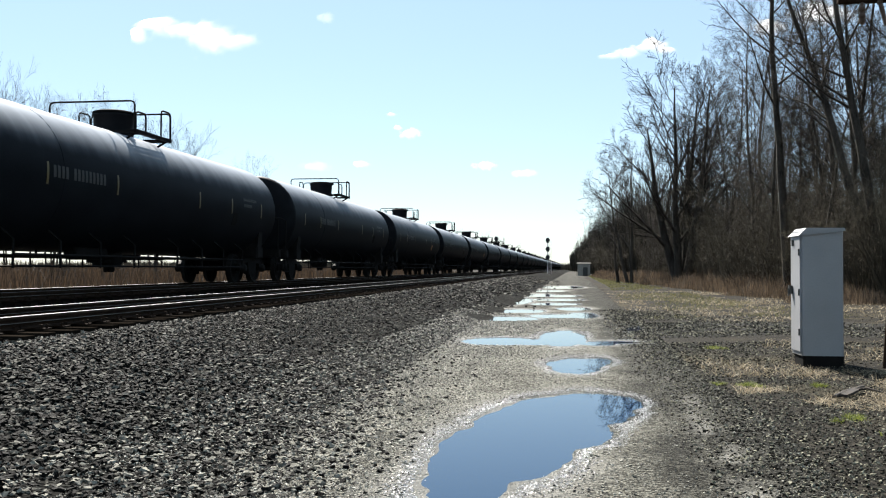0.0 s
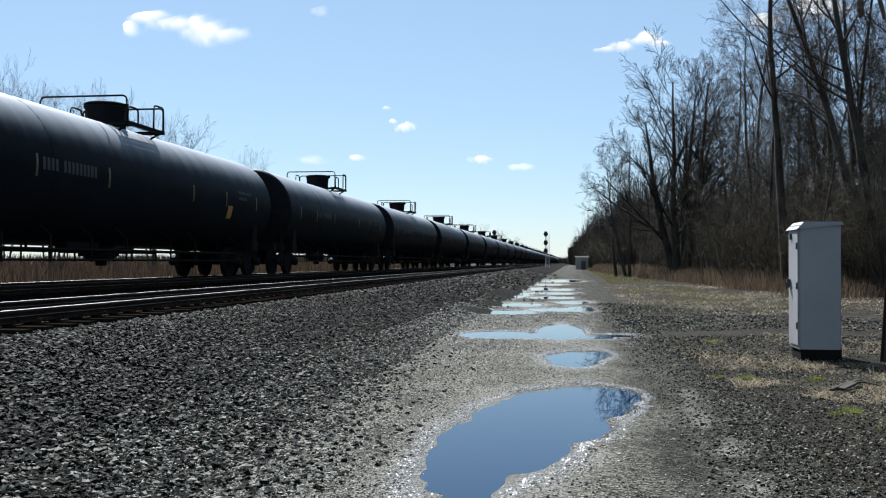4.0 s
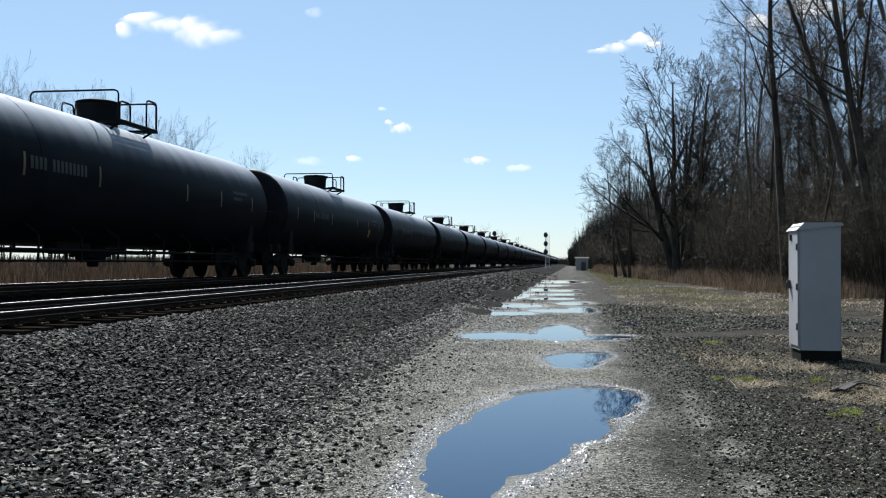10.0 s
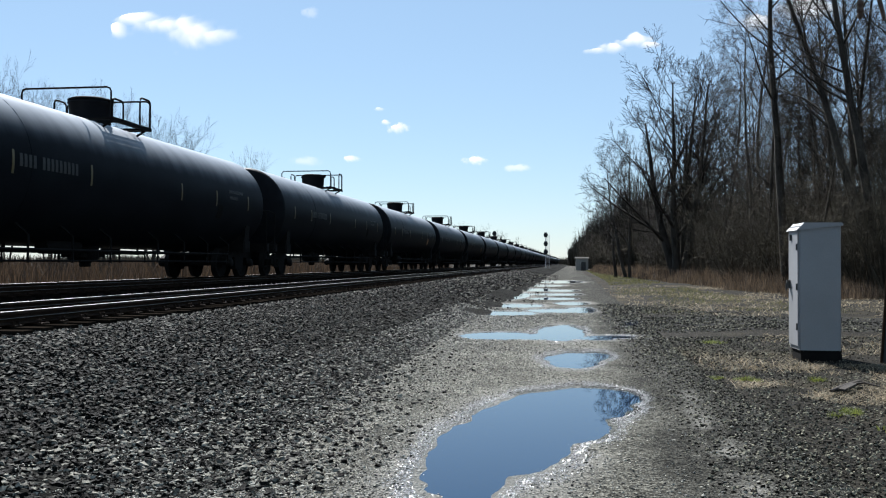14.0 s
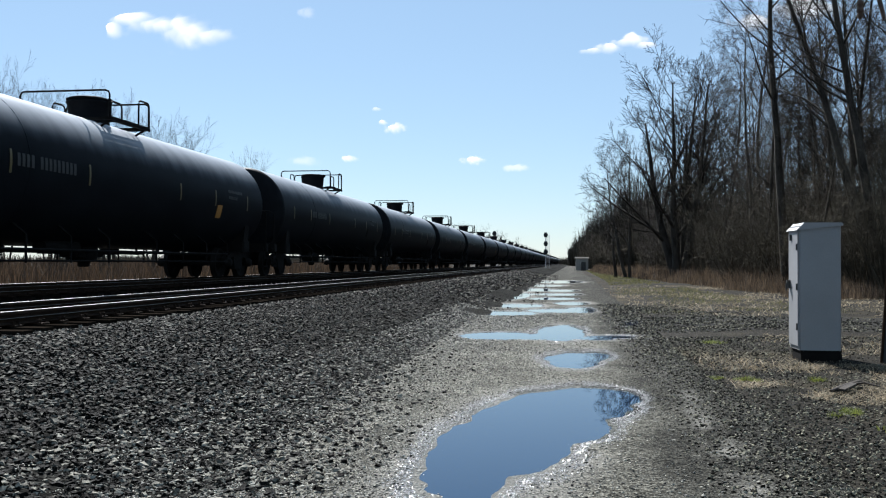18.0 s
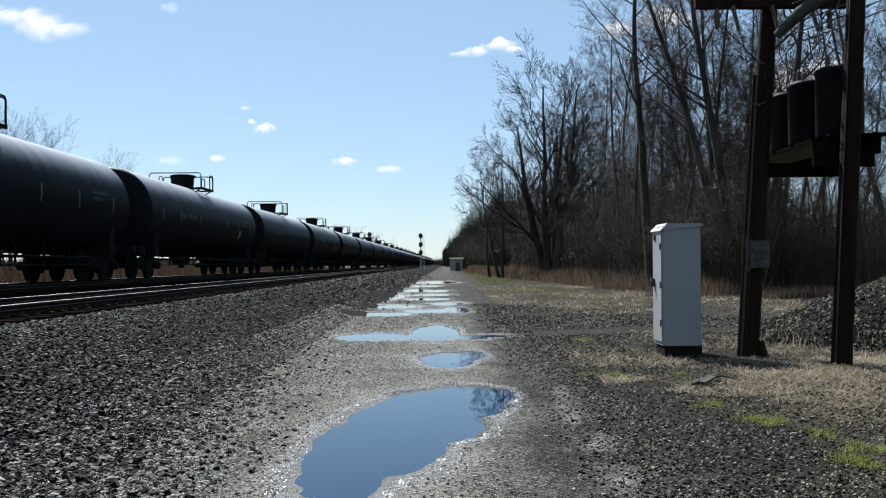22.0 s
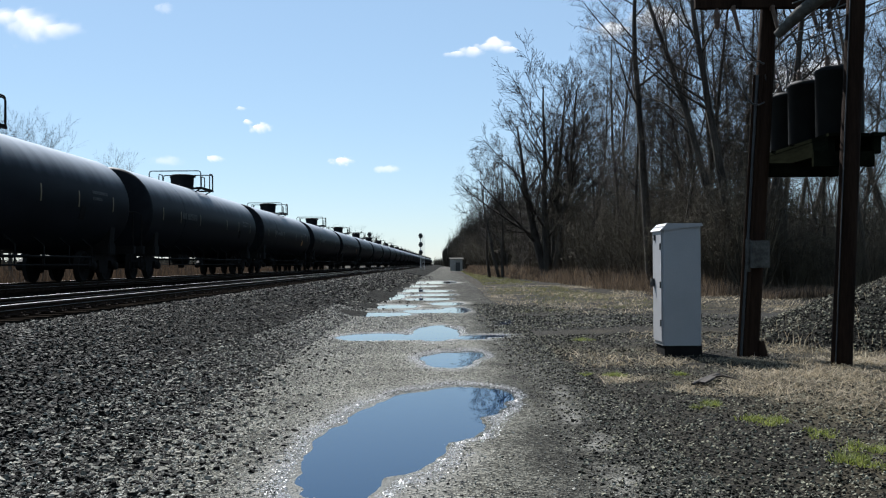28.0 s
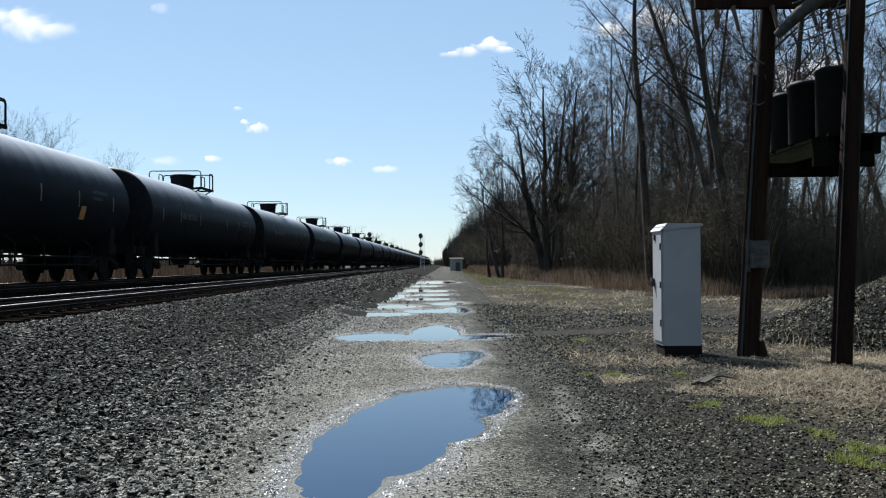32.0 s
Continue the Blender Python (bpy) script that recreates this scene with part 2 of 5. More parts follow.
def waves(x, y, scale, seed, octaves=3):
    """Smooth value noise on arrays, between -1 and 1."""
    out, amp, tot = 0.0, 1.0, 0.0
    for o in range(octaves):
        g = np.random.RandomState(seed + o).rand(64, 64) * 2 - 1
        u, v = x / scale * 2 ** o + 17.3, y / scale * 2 ** o + 5.1
        i, j = np.floor(u).astype(int), np.floor(v).astype(int)
        a, b = u - i, v - j
        a, b = a * a * (3 - 2 * a), b * b * (3 - 2 * b)
        q = lambda m, n: g[(i + m) % 64, (j + n) % 64]
        out = out + amp * ((q(0, 0) * (1 - a) + q(1, 0) * a) * (1 - b) + (q(0, 1) * (1 - a) + q(1, 1) * a) * b)
        tot += amp
        amp *= 0.5
    return out / tot


# ---- the plan ----
RAIL_NEAR, RAIL_FAR = 0.882, 1.018          # tops of the rails of the empty and of the busy track
TRACK_NEAR, TRACK_FAR = -7.72, -11.55       # their middles
GAUGE = 1.51 / 2
PUDDLES = [  # each: ellipses of x, y, half width, half length, lean
    [(-0.74, 6.75, 0.43, 1.15, 0.0), (-0.55, 7.8, 0.65, 1.55, 0.0), (-0.30, 9.0, 0.72, 1.6, 0.0), (-0.05, 9.9, 0.72, 1.25, 0.0), (0.20, 10.5, 0.56, 0.95, 0.0), (-0.68, 6.0, 0.26, 1.0, 0.0)],
    [(0.02, 14.6, 0.44, 1.25, 0.0), (0.38, 15.2, 0.27, 0.8, 0.0), (-0.28, 14.7, 0.24, 0.6, 0.0)],
    [(-1.45, 19.1, 0.85, 1.15, 0.05), (-0.80, 19.0, 0.55, 0.95, 0.0), (-0.25, 20.3, 0.55, 2.4, 0.0), (0.45, 18.7, 0.4, 0.5, 0.0), (0.85, 19.2, 0.6, 0.45, 0.0)],
    [(1.5, 23.3, 0.30, 1.1, 0.0)],
    [(-2.0, 27.6, 1.15, 1.5, 0.0)],
    [(-0.35, 29.4, 1.15, 1.4, 0.0), (0.25, 30.0, 0.5, 2.0, 0.0)],
    [(-2.0, 32.6, 1.1, 1.6, 0.0)],
    [(0.0, 34.8, 0.65, 1.6, 0.0)],
    [(-2.65, 42.5, 0.8, 5.0, 0.0)],
    [(-0.75, 39.3, 1.0, 1.5, 0.0)],
    [(-0.8, 44.7, 1.3, 1.8, 0.0)],
    [(-2.0, 52.0, 1.0, 3.2, 0.0)],
    [(-0.6, 50.8, 1.0, 2.2, 0.0)],
    [(-2.0, 62.0, 1.5, 3.0, 0.0)],
    [(-1.1, 74.5, 2.0, 5.5, 0.0)],
]


def pool(x, y, k=None):
    """How far inside a puddle a point lies: above 0 under water."""
    best = np.full(np.broadcast(x, y).shape, -9.0)
    for p in (PUDDLES if k is None else [PUDDLES[k]]):
        for cx, cy, a, b, lean in p:
            dx, dy = x - cx, y - cy
            u, v = dx * math.cos(lean) - dy * math.sin(lean) * 0.5, dy
            r = np.sqrt((u / a) ** 2 + (v / b) ** 2)
            best = np.maximum(best, (1 - r) * min(a, 0.7))
    return best + 0.075 * waves(x, y * 0.5, 0.42, 11) + 0.03 * waves(x, y * 0.5, 0.12, 19, 2)


def road_z(x, y):
    p = pool(x, y)
    ruts = -0.012 * np.exp(-((x - 0.95 - 0.1 * waves(y, y * 0, 9, 3)) / 0.22) ** 2) - 0.012 * np.exp(-((x + 1.55) / 0.25) ** 2)
    z = 0.028 + 0.010 * waves(x, y, 1.1, 5) + 0.005 * waves(x, y, 0.25, 8) + ruts * smooth01(0.0, -0.25, p)
    return z - 0.05 * smooth01(-0.16, 0.30, p)


def road_edges(y):
    return -2.35 - 0.012 * np.minimum(y, 60) + 0.18 * waves(y, y * 0, 5, 21), 1.75 + 0.22 * waves(y, y * 0, 4, 22)


def bed_z(x, y):
    """The ballast bed: a flat top under both tracks and shoulders on either side."""
    top = 0.640 + 0.125 * smooth01(-9.3, -10.2, x)
    near = smooth01(-1.9, -5.75, x) ** 1.0
    far = smooth01(-16.8, -13.9, x)
    lin = np.clip((x + 2.0) / (-3.75), 0, 1)
    return -0.06 + (top + 0.06) * np.minimum(0.35 * near + 0.65 * lin, far) + 0.022 * waves(x, y, 0.9, 31) * smooth01(-6.4, -5.6, x)


def verge_z(x, y):
    """The open land: rough verge beside the road, a swell under the trees, a flat field beyond the line."""
    z = -0.012 + 0.03 * waves(x, y, 2.2, 41) + 0.012 * waves(x, y, 0.5, 45) + 0.05 * smooth01(2.2, 4.5, x)
    z = z - 0.02 * np.exp(-((y - 24) / 3) ** 2) * smooth01(1.5, 4, x) + 0.25 * smooth01(9, 30, x) * smooth01(500, 60, y)
    z = z + 0.35 * smooth01(-18, -30, x)
    inside = smooth01(-2.9, -2.6, x) * smooth01(1.95, 1.5, x)
    z = z - 0.14 * inside
    return z - 0.25 * smooth01(-2.2, -4.0, x) * smooth01(-17.5, -14, x) * 1.0


def grid_mesh(name, xs, ys, height, material, wet=False):
    x, y = np.meshgrid(xs, ys)
    z = height(x, y)
    nx, ny = len(xs), len(ys)
    i = (np.arange(ny - 1)[:, None] * nx + np.arange(nx - 1)[None]).ravel()
    me = arrays_mesh(name, np.stack([x, y, z], -1).reshape(-1, 3), np.stack([i, i + 1, i + nx + 1, i + nx], 1), material, True)
    if wet:
        at = me.attributes.new("wet", "FLOAT", "POINT")
        at.data.foreach_set("value", smooth01(-0.10, -0.01, pool(x, y) + 0.04 * waves(x, y, 0.35, 77)).astype(np.float32).ravel())
        p = pool(x, y)
        at = me.attributes.new("silt", "FLOAT", "POINT")
        pale = smooth01(-0.42, -0.03, p + 0.14 * waves(x, y * 0.6, 0.5, 96)) * smooth01(-0.45, 0.35, waves(x, y * 0.5, 1.1, 97) - 0.25 * x)
        line = np.exp(-((x - 1.05 - 0.02 * y - 0.10 * waves(y, y * 0, 3, 98)) / 0.11) ** 2) * smooth01(-0.2, 0.4, waves(x, y, 0.4, 99)) * smooth01(16, 8, y) * smooth01(4.8, 6.5, y)
        at.data.foreach_set("value", np.clip(0.75 * pale + 0.7 * line, 0, 1).astype(np.float32).ravel())
        at = me.attributes.new("rut", "FLOAT", "POINT")
        rut = sum(a * np.exp(-((x - c - 0.12 * waves(y, y * 0, 7, 120 + i)) / w) ** 2) for i, (c, w, a) in enumerate(((-1.55, 0.16, 0.8), (-1.18, 0.10, 0.5), (0.72, 0.18, 0.7), (0.30, 0.12, 0.5), (-2.05, 0.12, 0.5))))
        at.data.foreach_set("value", np.clip(rut * (0.55 + 0.6 * waves(x, y * 0.4, 0.6, 126)), 0, 1).astype(np.float32).ravel())
        # Dark gravel towards the right edge; the tone also darkens with distance along y.
        at = me.attributes.new("dark_road", "FLOAT", "POINT")
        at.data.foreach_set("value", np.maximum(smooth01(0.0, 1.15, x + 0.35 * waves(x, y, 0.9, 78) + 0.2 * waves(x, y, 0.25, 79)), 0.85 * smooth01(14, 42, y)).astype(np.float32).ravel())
    return me


def steps(start, stop, first, growth):
    out, d = [start], first
    while out[-1] < stop:
        out.append(out[-1] + d)
        d *= growth
    return np.array(out)


def earth(name, stops, scale, fine, rough, bump, wet=False, patch=None, dist=0.03, gloss=0.06):
    """Loose ground: colour bands by noise, pebbly relief, a wet rim where water stands."""
    m = bpy.data.materials.new(name)
    m.use_nodes = True
    n, ln = m.node_tree.nodes, m.node_tree.links.new
    b = n["Principled BSDF"]
    co = n.new("ShaderNodeTexCoord").outputs["Object"]
    big, mid, cell = n.new("ShaderNodeTexNoise"), n.new("ShaderNodeTexNoise"), n.new("ShaderNodeTexVoronoi")
    for q, s in ((big, scale), (mid, fine * 0.25), (cell, fine)):
        q.inputs["Scale"].default_value = s
        ln(co, q.inputs["Vector"])
    big.inputs["Detail"].default_value = 6
    mid.inputs["Detail"].default_value = 4
    mix = n.new("ShaderNodeMix")
    mix.data_type = "FLOAT"
    mix.inputs[0].default_value = 0.5
    ln(big.outputs[0], mix.inputs[2])
    grey = n.new("ShaderNodeSeparateColor")
    ln(cell.outputs["Color"], grey.inputs[0])
    ln(grey.outputs[0], mix.inputs[3])
    ramp = n.new("ShaderNodeValToRGB")
    els = ramp.color_ramp.elements
    while len(els) < len(stops):
        els.new(0.5)
    for e, (p, c) in zip(els, stops):
        e.position, e.color = p, (*c, 1)
    ln(mix.outputs[0], ramp.inputs[0])
    colour = ramp.outputs[0]
    if patch:
        low, high, size, tint = patch
        spot = n.new("ShaderNodeTexNoise")
        spot.inputs["Scale"].default_value, spot.inputs["Detail"].default_value = size, 5
        ln(co, spot.inputs["Vector"])
        pr = n.new("ShaderNodeMapRange")
        pr.inputs["From Min"].default_value, pr.inputs["From Max"].default_value = low, high
        ln(spot.outputs[0], pr.inputs[0])
        pm = n.new("ShaderNodeMix")
        pm.data_type = "RGBA"
        ln(pr.outputs[0], pm.inputs[0])
        ln(colour, pm.inputs[6])
        pm.inputs[7].default_value = (*tint, 1)
        colour = pm.outputs[2]
    b.inputs["Roughness"].default_value = rough
    b.inputs["Specular IOR Level"].default_value = gloss
    if wet:
        at = n.new("ShaderNodeAttribute")
        at.attribute_name = "wet"
        wm = n.new("ShaderNodeMix")
        wm.data_type, wm.blend_type = "RGBA", "MULTIPLY"
        ln(at.outputs["Fac"], wm.inputs[0])
        ln(colour, wm.inputs[6])
        wm.inputs[7].default_value = (0.8, 0.78, 0.76, 1)
        colour = wm.outputs[2]
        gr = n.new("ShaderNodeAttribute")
        gr.attribute_name = "dark_road"
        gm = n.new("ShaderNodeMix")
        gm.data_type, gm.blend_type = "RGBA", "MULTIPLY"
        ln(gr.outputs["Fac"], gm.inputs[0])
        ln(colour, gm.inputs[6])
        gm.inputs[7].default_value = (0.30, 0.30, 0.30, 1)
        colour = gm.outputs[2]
        for field, mode, tint in (("rut", "MULTIPLY", (0.45, 0.45, 0.44, 1)), ("silt", "MIX", (0.22, 0.212, 0.190, 1))):
            fa, fm = n.new("ShaderNodeAttribute"), n.new("ShaderNodeMix")
            fa.attribute_name = field
            fm.data_type, fm.blend_type = "RGBA", mode
            ln(fa.outputs["Fac"], fm.inputs[0])
            ln(colour, fm.inputs[6])
            fm.inputs[7].default_value = tint
            colour = fm.outputs[2]
        rr = n.new("ShaderNodeMapRange")
        rr.inputs["To Min"].default_value, rr.inputs["To Max"].default_value = rough, 0.24
        ln(at.outputs["Fac"], rr.inputs[0])
        ln(rr.outputs[0], b.inputs["Roughness"])
    ln(colour, b.inputs["Base Color"])
    b1, b2 = n.new("ShaderNodeBump"), n.new("ShaderNodeBump")
    b1.inputs["Strength"].default_value, b1.inputs["Distance"].default_value = bump, dist
    b2.inputs["Strength"].default_value, b2.inputs["Distance"].default_value = bump * 0.7, dist * 1.5
    ln(cell.outputs["Distance"], b1.inputs["Height"])
    ln(mid.outputs[0], b2.inputs["Height"])
    ln(b1.outputs[0], b2.inputs["Normal"])
    ln(b2.outputs[0], b.inputs["Normal"])
    return m


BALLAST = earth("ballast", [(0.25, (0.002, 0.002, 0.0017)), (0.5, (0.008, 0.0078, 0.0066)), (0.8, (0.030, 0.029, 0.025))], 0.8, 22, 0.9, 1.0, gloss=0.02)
ROADMAT = earth("gravel_road", [(0.28, (0.028, 0.027, 0.022)), (0.5, (0.115, 0.110, 0.090)), (0.75, (0.29, 0.28, 0.235))], 0.9, 46, 0.85, 1.0, wet=True, dist=0.03, gloss=0.05)
VERGE = earth("rough_verge", [(0.28, (0.004, 0.0037, 0.0028)), (0.5, (0.012, 0.0105, 0.008)), (0.8, (0.040, 0.035, 0.026))], 0.25, 30, 0.9, 0.8,
              patch=(0.50, 0.64, 0.35, (0.042, 0.035, 0.021)), dist=0.02)

# ---- ground, road, puddles, ballast ----
gx = np.concatenate([[-2500, -1200, -600, -300, -150, -90, -60, -40, -30], np.arange(-26, -2.2, 0.8), np.arange(-2.2, 12, 0.13), np.arange(12, 40, 1.2), [45, 60, 90, 150, 300, 600, 1200, 2500]])
gy = np.concatenate([[-900, -300, -100, -40, -15, -5, 0, 3], steps(5.0, 160, 0.10, 1.014), [180, 220, 280, 360, 480, 700, 1000, 1600, 2600, 4300]])
tagged(new("ground", grid_mesh("ground", gx, gy, verge_z, VERGE)), "rough verge of dirt, gravel and matted dead grass", "ground", kind="structure")

ry = np.concatenate([[-60, -30, -12, -4, 0, 2, 3.5], steps(5.0, 90, 0.045, 1.0085), np.arange(92, 420, 6), [450]])
rx = np.concatenate([np.arange(-3.7, -2.4, 0.1), np.arange(-2.4, 1.3, 0.035), np.arange(1.3, 2.5, 0.1)])


def road_surface(x, y):
    left, right = road_edges(y)
    off = np.maximum(left - x, x - right)
    return road_z(x, y) - 0.14 * smooth01(-0.1, 0.5, off) + 0.02 * waves(x, y, 0.5, 51) * smooth01(-0.5, 0.1, off)


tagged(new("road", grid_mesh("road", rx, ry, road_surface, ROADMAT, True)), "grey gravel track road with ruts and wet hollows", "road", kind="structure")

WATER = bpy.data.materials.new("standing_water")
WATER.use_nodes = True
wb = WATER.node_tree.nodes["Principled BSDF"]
# Blue base colour stands in for part of the sky's reflection.
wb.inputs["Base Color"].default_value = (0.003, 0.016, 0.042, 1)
wb.inputs["Roughness"].default_value = 0.015
wb.inputs["IOR"].default_value = 1.333
ripple, rb = WATER.node_tree.nodes.new("ShaderNodeTexNoise"), WATER.node_tree.nodes.new("ShaderNodeBump")
ripple.inputs["Scale"].default_value = 7.0
rb.inputs["Strength"].default_value, rb.inputs["Distance"].default_value = 0.02, 0.01
WATER.node_tree.links.new(ripple.outputs[0], rb.inputs["Height"])
WATER.node_tree.links.new(rb.outputs[0], wb.inputs["Normal"])
for k, q in enumerate(PUDDLES):
    x0, x1 = min(e[0] - e[2] for e in q) - 0.2, max(e[0] + e[2] for e in q) + 0.2
    y0, y1 = min(e[1] - e[3] for e in q) - 0.3, max(e[1] + e[3] for e in q) + 0.3
    xs, ys = np.arange(x0, x1, 0.05), np.arange(y0, y1, 0.10)
    px, py = np.meshgrid(xs, ys)
    own, rest = pool(px, py, k), pool(px, py)
    sheet = bmesh.new()
    dots = [[sheet.verts.new((a, b, 0.005)) for a in xs] for b in ys]
    for r in range(len(ys) - 1):
        for c in range(len(xs) - 1):
            if own[r:r + 2, c:c + 2].max() > -0.03 and own[r, c] >= rest[r, c] - 1e-6:
                sheet.faces.new((dots[r][c], dots[r][c + 1], dots[r + 1][c + 1], dots[r + 1][c]))
    for v in [v for v in sheet.verts if not v.link_faces]:
        sheet.verts.remove(v)
    me = bpy.data.meshes.new("puddle")
    sheet.to_mesh(me)
    sheet.free()
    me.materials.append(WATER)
    solid("puddle", me, WATER, "shallow rain puddle mirroring the sky on the gravel road, with sky blue in its colour", "puddle", "puddles on the road", "structure")

bx = np.concatenate([np.arange(-17.2, -6.4, 0.4), np.arange(-6.4, -1.7, 0.12)])
by = np.concatenate([[-900, -500, -200, -60, -20, 0, 4], steps(6.0, 120, 0.10, 1.015), np.arange(125, 420, 15), [450, 550, 700, 1000, 1600, 2600]])
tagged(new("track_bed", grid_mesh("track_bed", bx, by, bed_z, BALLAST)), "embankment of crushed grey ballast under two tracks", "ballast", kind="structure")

# ---- tracks ----
def rail_outline(h):
    half = [(0.033, -0.006), (0.036, -0.035), (0.030, -0.045), (0.010, -0.052), (0.010, -0.072), (0.030, -0.082), (0.030, -0.088),
            (0.010, -0.100), (0.011, -0.135), (0.070, -0.152), (0.070, -0.165)]
    return [(x, z + h) for x, z in half] + [(-x, z + h) for x, z in half[::-1]]


def track(name, x0, top, label, ties):
    t = thing(name, label, "railway track", kind="structure")
    for side in (-1, 1):
        r = part("rail", Shape().extruded(rail_outline(top), -900, 2600, (x0 + side * GAUGE, 0, 0)), RUST, t, "rusty steel rail with a polished running surface")
        head = Shape().extruded([(0.014, -0.003), (0.009, 0.001), (0.0, 0.002), (-0.009, 0.001), (-0.014, -0.003), (-0.013, -0.006), (0.013, -0.006)], -900, 2600, (x0 + side * GAUGE, 0, top))
        part("running_surface", head, STEEL_RAIL, r, "polished steel rail head")
        # Strip added to give the second bright line below the rail head.
        lip = Shape().extruded([(0.0305, -0.0820), (0.052, -0.0822), (0.052, -0.088), (0.0305, -0.088)], -900, 2600, (x0 + side * GAUGE, 0, top))
        part("glint_strip", lip, STEEL_RAIL, r, "thin polished strip added for the rail's lower bright line")
    tie = Shape().box((0, 0, 0), (2.6, 0.23, 0.18), 0.012).mesh("tie", TIE)
    plate = Shape().box((0, 0, 0), (0.30, 0.19, 0.02), 0.01)
    for sx in (-1, 1):
        for sy in (-1, 1):
            plate.tube([(sx * 0.10, sy * 0.06, 0.005), (sx * 0.10, sy * 0.06, 0.05)], 0.012, 5)
            plate.box((sx * 0.092, sy * 0.06, 0.05), (0.04, 0.028, 0.016), 0.004)
    plate = plate.mesh("tie_plate", RUST)
    for i in range(ties):
        y = 5.0 + i * 0.53
        k = part("tie", tie, TIE, t, m=pose(x0 + 0.03 * math.sin(i * 2.7), y, top - 0.285, 0, 0, 0.9 * math.sin(i * 1.9)))
        for side in (-1, 1):
            part("tie_plate", plate, RUST, k, m=pose(side * GAUGE, 0, 0.103))
    rest = Shape()
    for i in range(ties, ties + 330):
        rest.box((x0, 5.0 + i * 0.53, top - 0.285), (2.6, 0.23, 0.18))
    tagged(part("tie_row", rest, TIE, t, "row of dark creosoted timber ties"), kind="stuff")
    return t


track("track_near", TRACK_NEAR, RAIL_NEAR, "empty railway track with rusty rails on timber ties", 84)
track("track_far", TRACK_FAR, RAIL_FAR, "railway track under the passing train", 40)

# ---- the train ----
CAR = 19.6
AXIS_Z, TANK_R = 2.33, 1.52


def arch(points, r=0.022, sides=6):
    return Shape().tube(points, r, sides)


def tank_shape(half=8.60, sides=40):
    return Shape().turned([(TANK_R, -half), (TANK_R, -half + 0.3), (TANK_R, half - 0.3), (TANK_R, half)], "y", (0, 0, AXIS_Z), sides)


def tank_head(half=8.60, dome=0.40, sides=40):
    """A dished end of the tank, with a tight knuckle where it meets the shell."""
    prof = []
    for i in range(9):
        a = math.pi / 2 * i / 8
        prof.append((max((TANK_R - 0.004) * math.sin(a), 0.02), half + dome * math.cos(a) ** 0.8))
    return Shape().turned(prof + [(TANK_R - 0.004, half - 0.01)], "y", (0, 0, AXIS_Z), sides).mesh("tank_head", BLACK_HOUSING)


def wheel_mesh():
    w = Shape().turned([(0.05, -0.09), (0.16, -0.09), (0.17, -0.03), (0.38, -0.02), (0.40, -0.06), (0.455, -0.065), (0.457, 0.05),
                        (0.485, 0.06), (0.485, 0.085), (0.40, 0.085), (0.37, 0.03), (0.17, 0.04), (0.15, 0.09), (0.05, 0.09)], "x", (0, 0, 0), 20)
    return w.mesh("wheel", BLACK_DIRTY)


def side_frame_mesh():
    s = Shape()
    out = [(-1.13, 0.42), (-1.13, 0.60), (-0.95, 0.66), (-0.55, 0.78), (0.55, 0.78), (0.95, 0.66), (1.13, 0.60), (1.13, 0.42), (0.80, 0.42),
           (0.62, 0.62), (0.40, 0.66), (0.34, 0.40), (0.30, 0.26), (-0.30, 0.26), (-0.34, 0.40), (-0.40, 0.66), (-0.62, 0.62), (-0.80, 0.42)]
    k = len(out)
    v = [(-0.09, y, z) for y, z in out] + [(0.09, y, z) for y, z in out]
    quads = [(i, (i + 1) % k, k + (i + 1) % k, k + i) for i in range(k)]
    s.add(v, quads + [tuple(range(k))[::-1], tuple(range(k, 2 * k))])
    for y in (-0.89, 0.89):
        s.turned([(0.13, -0.02), (0.13, 0.11), (0.10, 0.15), (0.03, 0.15)], "x", (0.05, y, 0.47), 12)
    return s.mesh("side_frame", BLACK_DIRTY)


def spring_mesh():
    s = Shape()
    for y in (-0.17, 0.0, 0.17):
        s.turned([(0.07, 0.0)] + [(0.075 if i % 2 else 0.06, 0.03 * i) for i in range(1, 9)] + [(0.07, 0.27)], "z", (0, y, 0.30), 8)
    return s.mesh("springs", BLACK_DIRTY)


def truck(parent, y0, meshes):
    t = part("truck", Shape().box((0, 0, 0.60), (2.1, 0.42, 0.24), 0.05).box((0, 0, 0.75), (0.5, 0.5, 0.12), 0.1), BLACK_DIRTY, parent,
             "two-axle freight truck with cast side frames", pose(0, y0, 0))
    for sx in (-1, 1):
        part("side_frame", meshes["frame"], BLACK_DIRTY, t, "cast steel side frame", pose(sx * 0.98, 0, 0, 0, 0, 0 if sx > 0 else 180))
        part("springs", meshes["spring"], BLACK_DIRTY, t, "", pose(sx * 0.98, 0, 0))
        for sy in (-0.89, 0.89):
            part("wheel", meshes["wheel"], BLACK_DIRTY, t, "steel wheel", pose(sx * GAUGE, sy, 0.457, 0, 0, 0 if sx < 0 else 180))
    for sy in (-0.89, 0.89):
        part("axle", meshes["axle"], BLACK_DIRTY, t, "", pose(0, sy, 0.457))
    return t


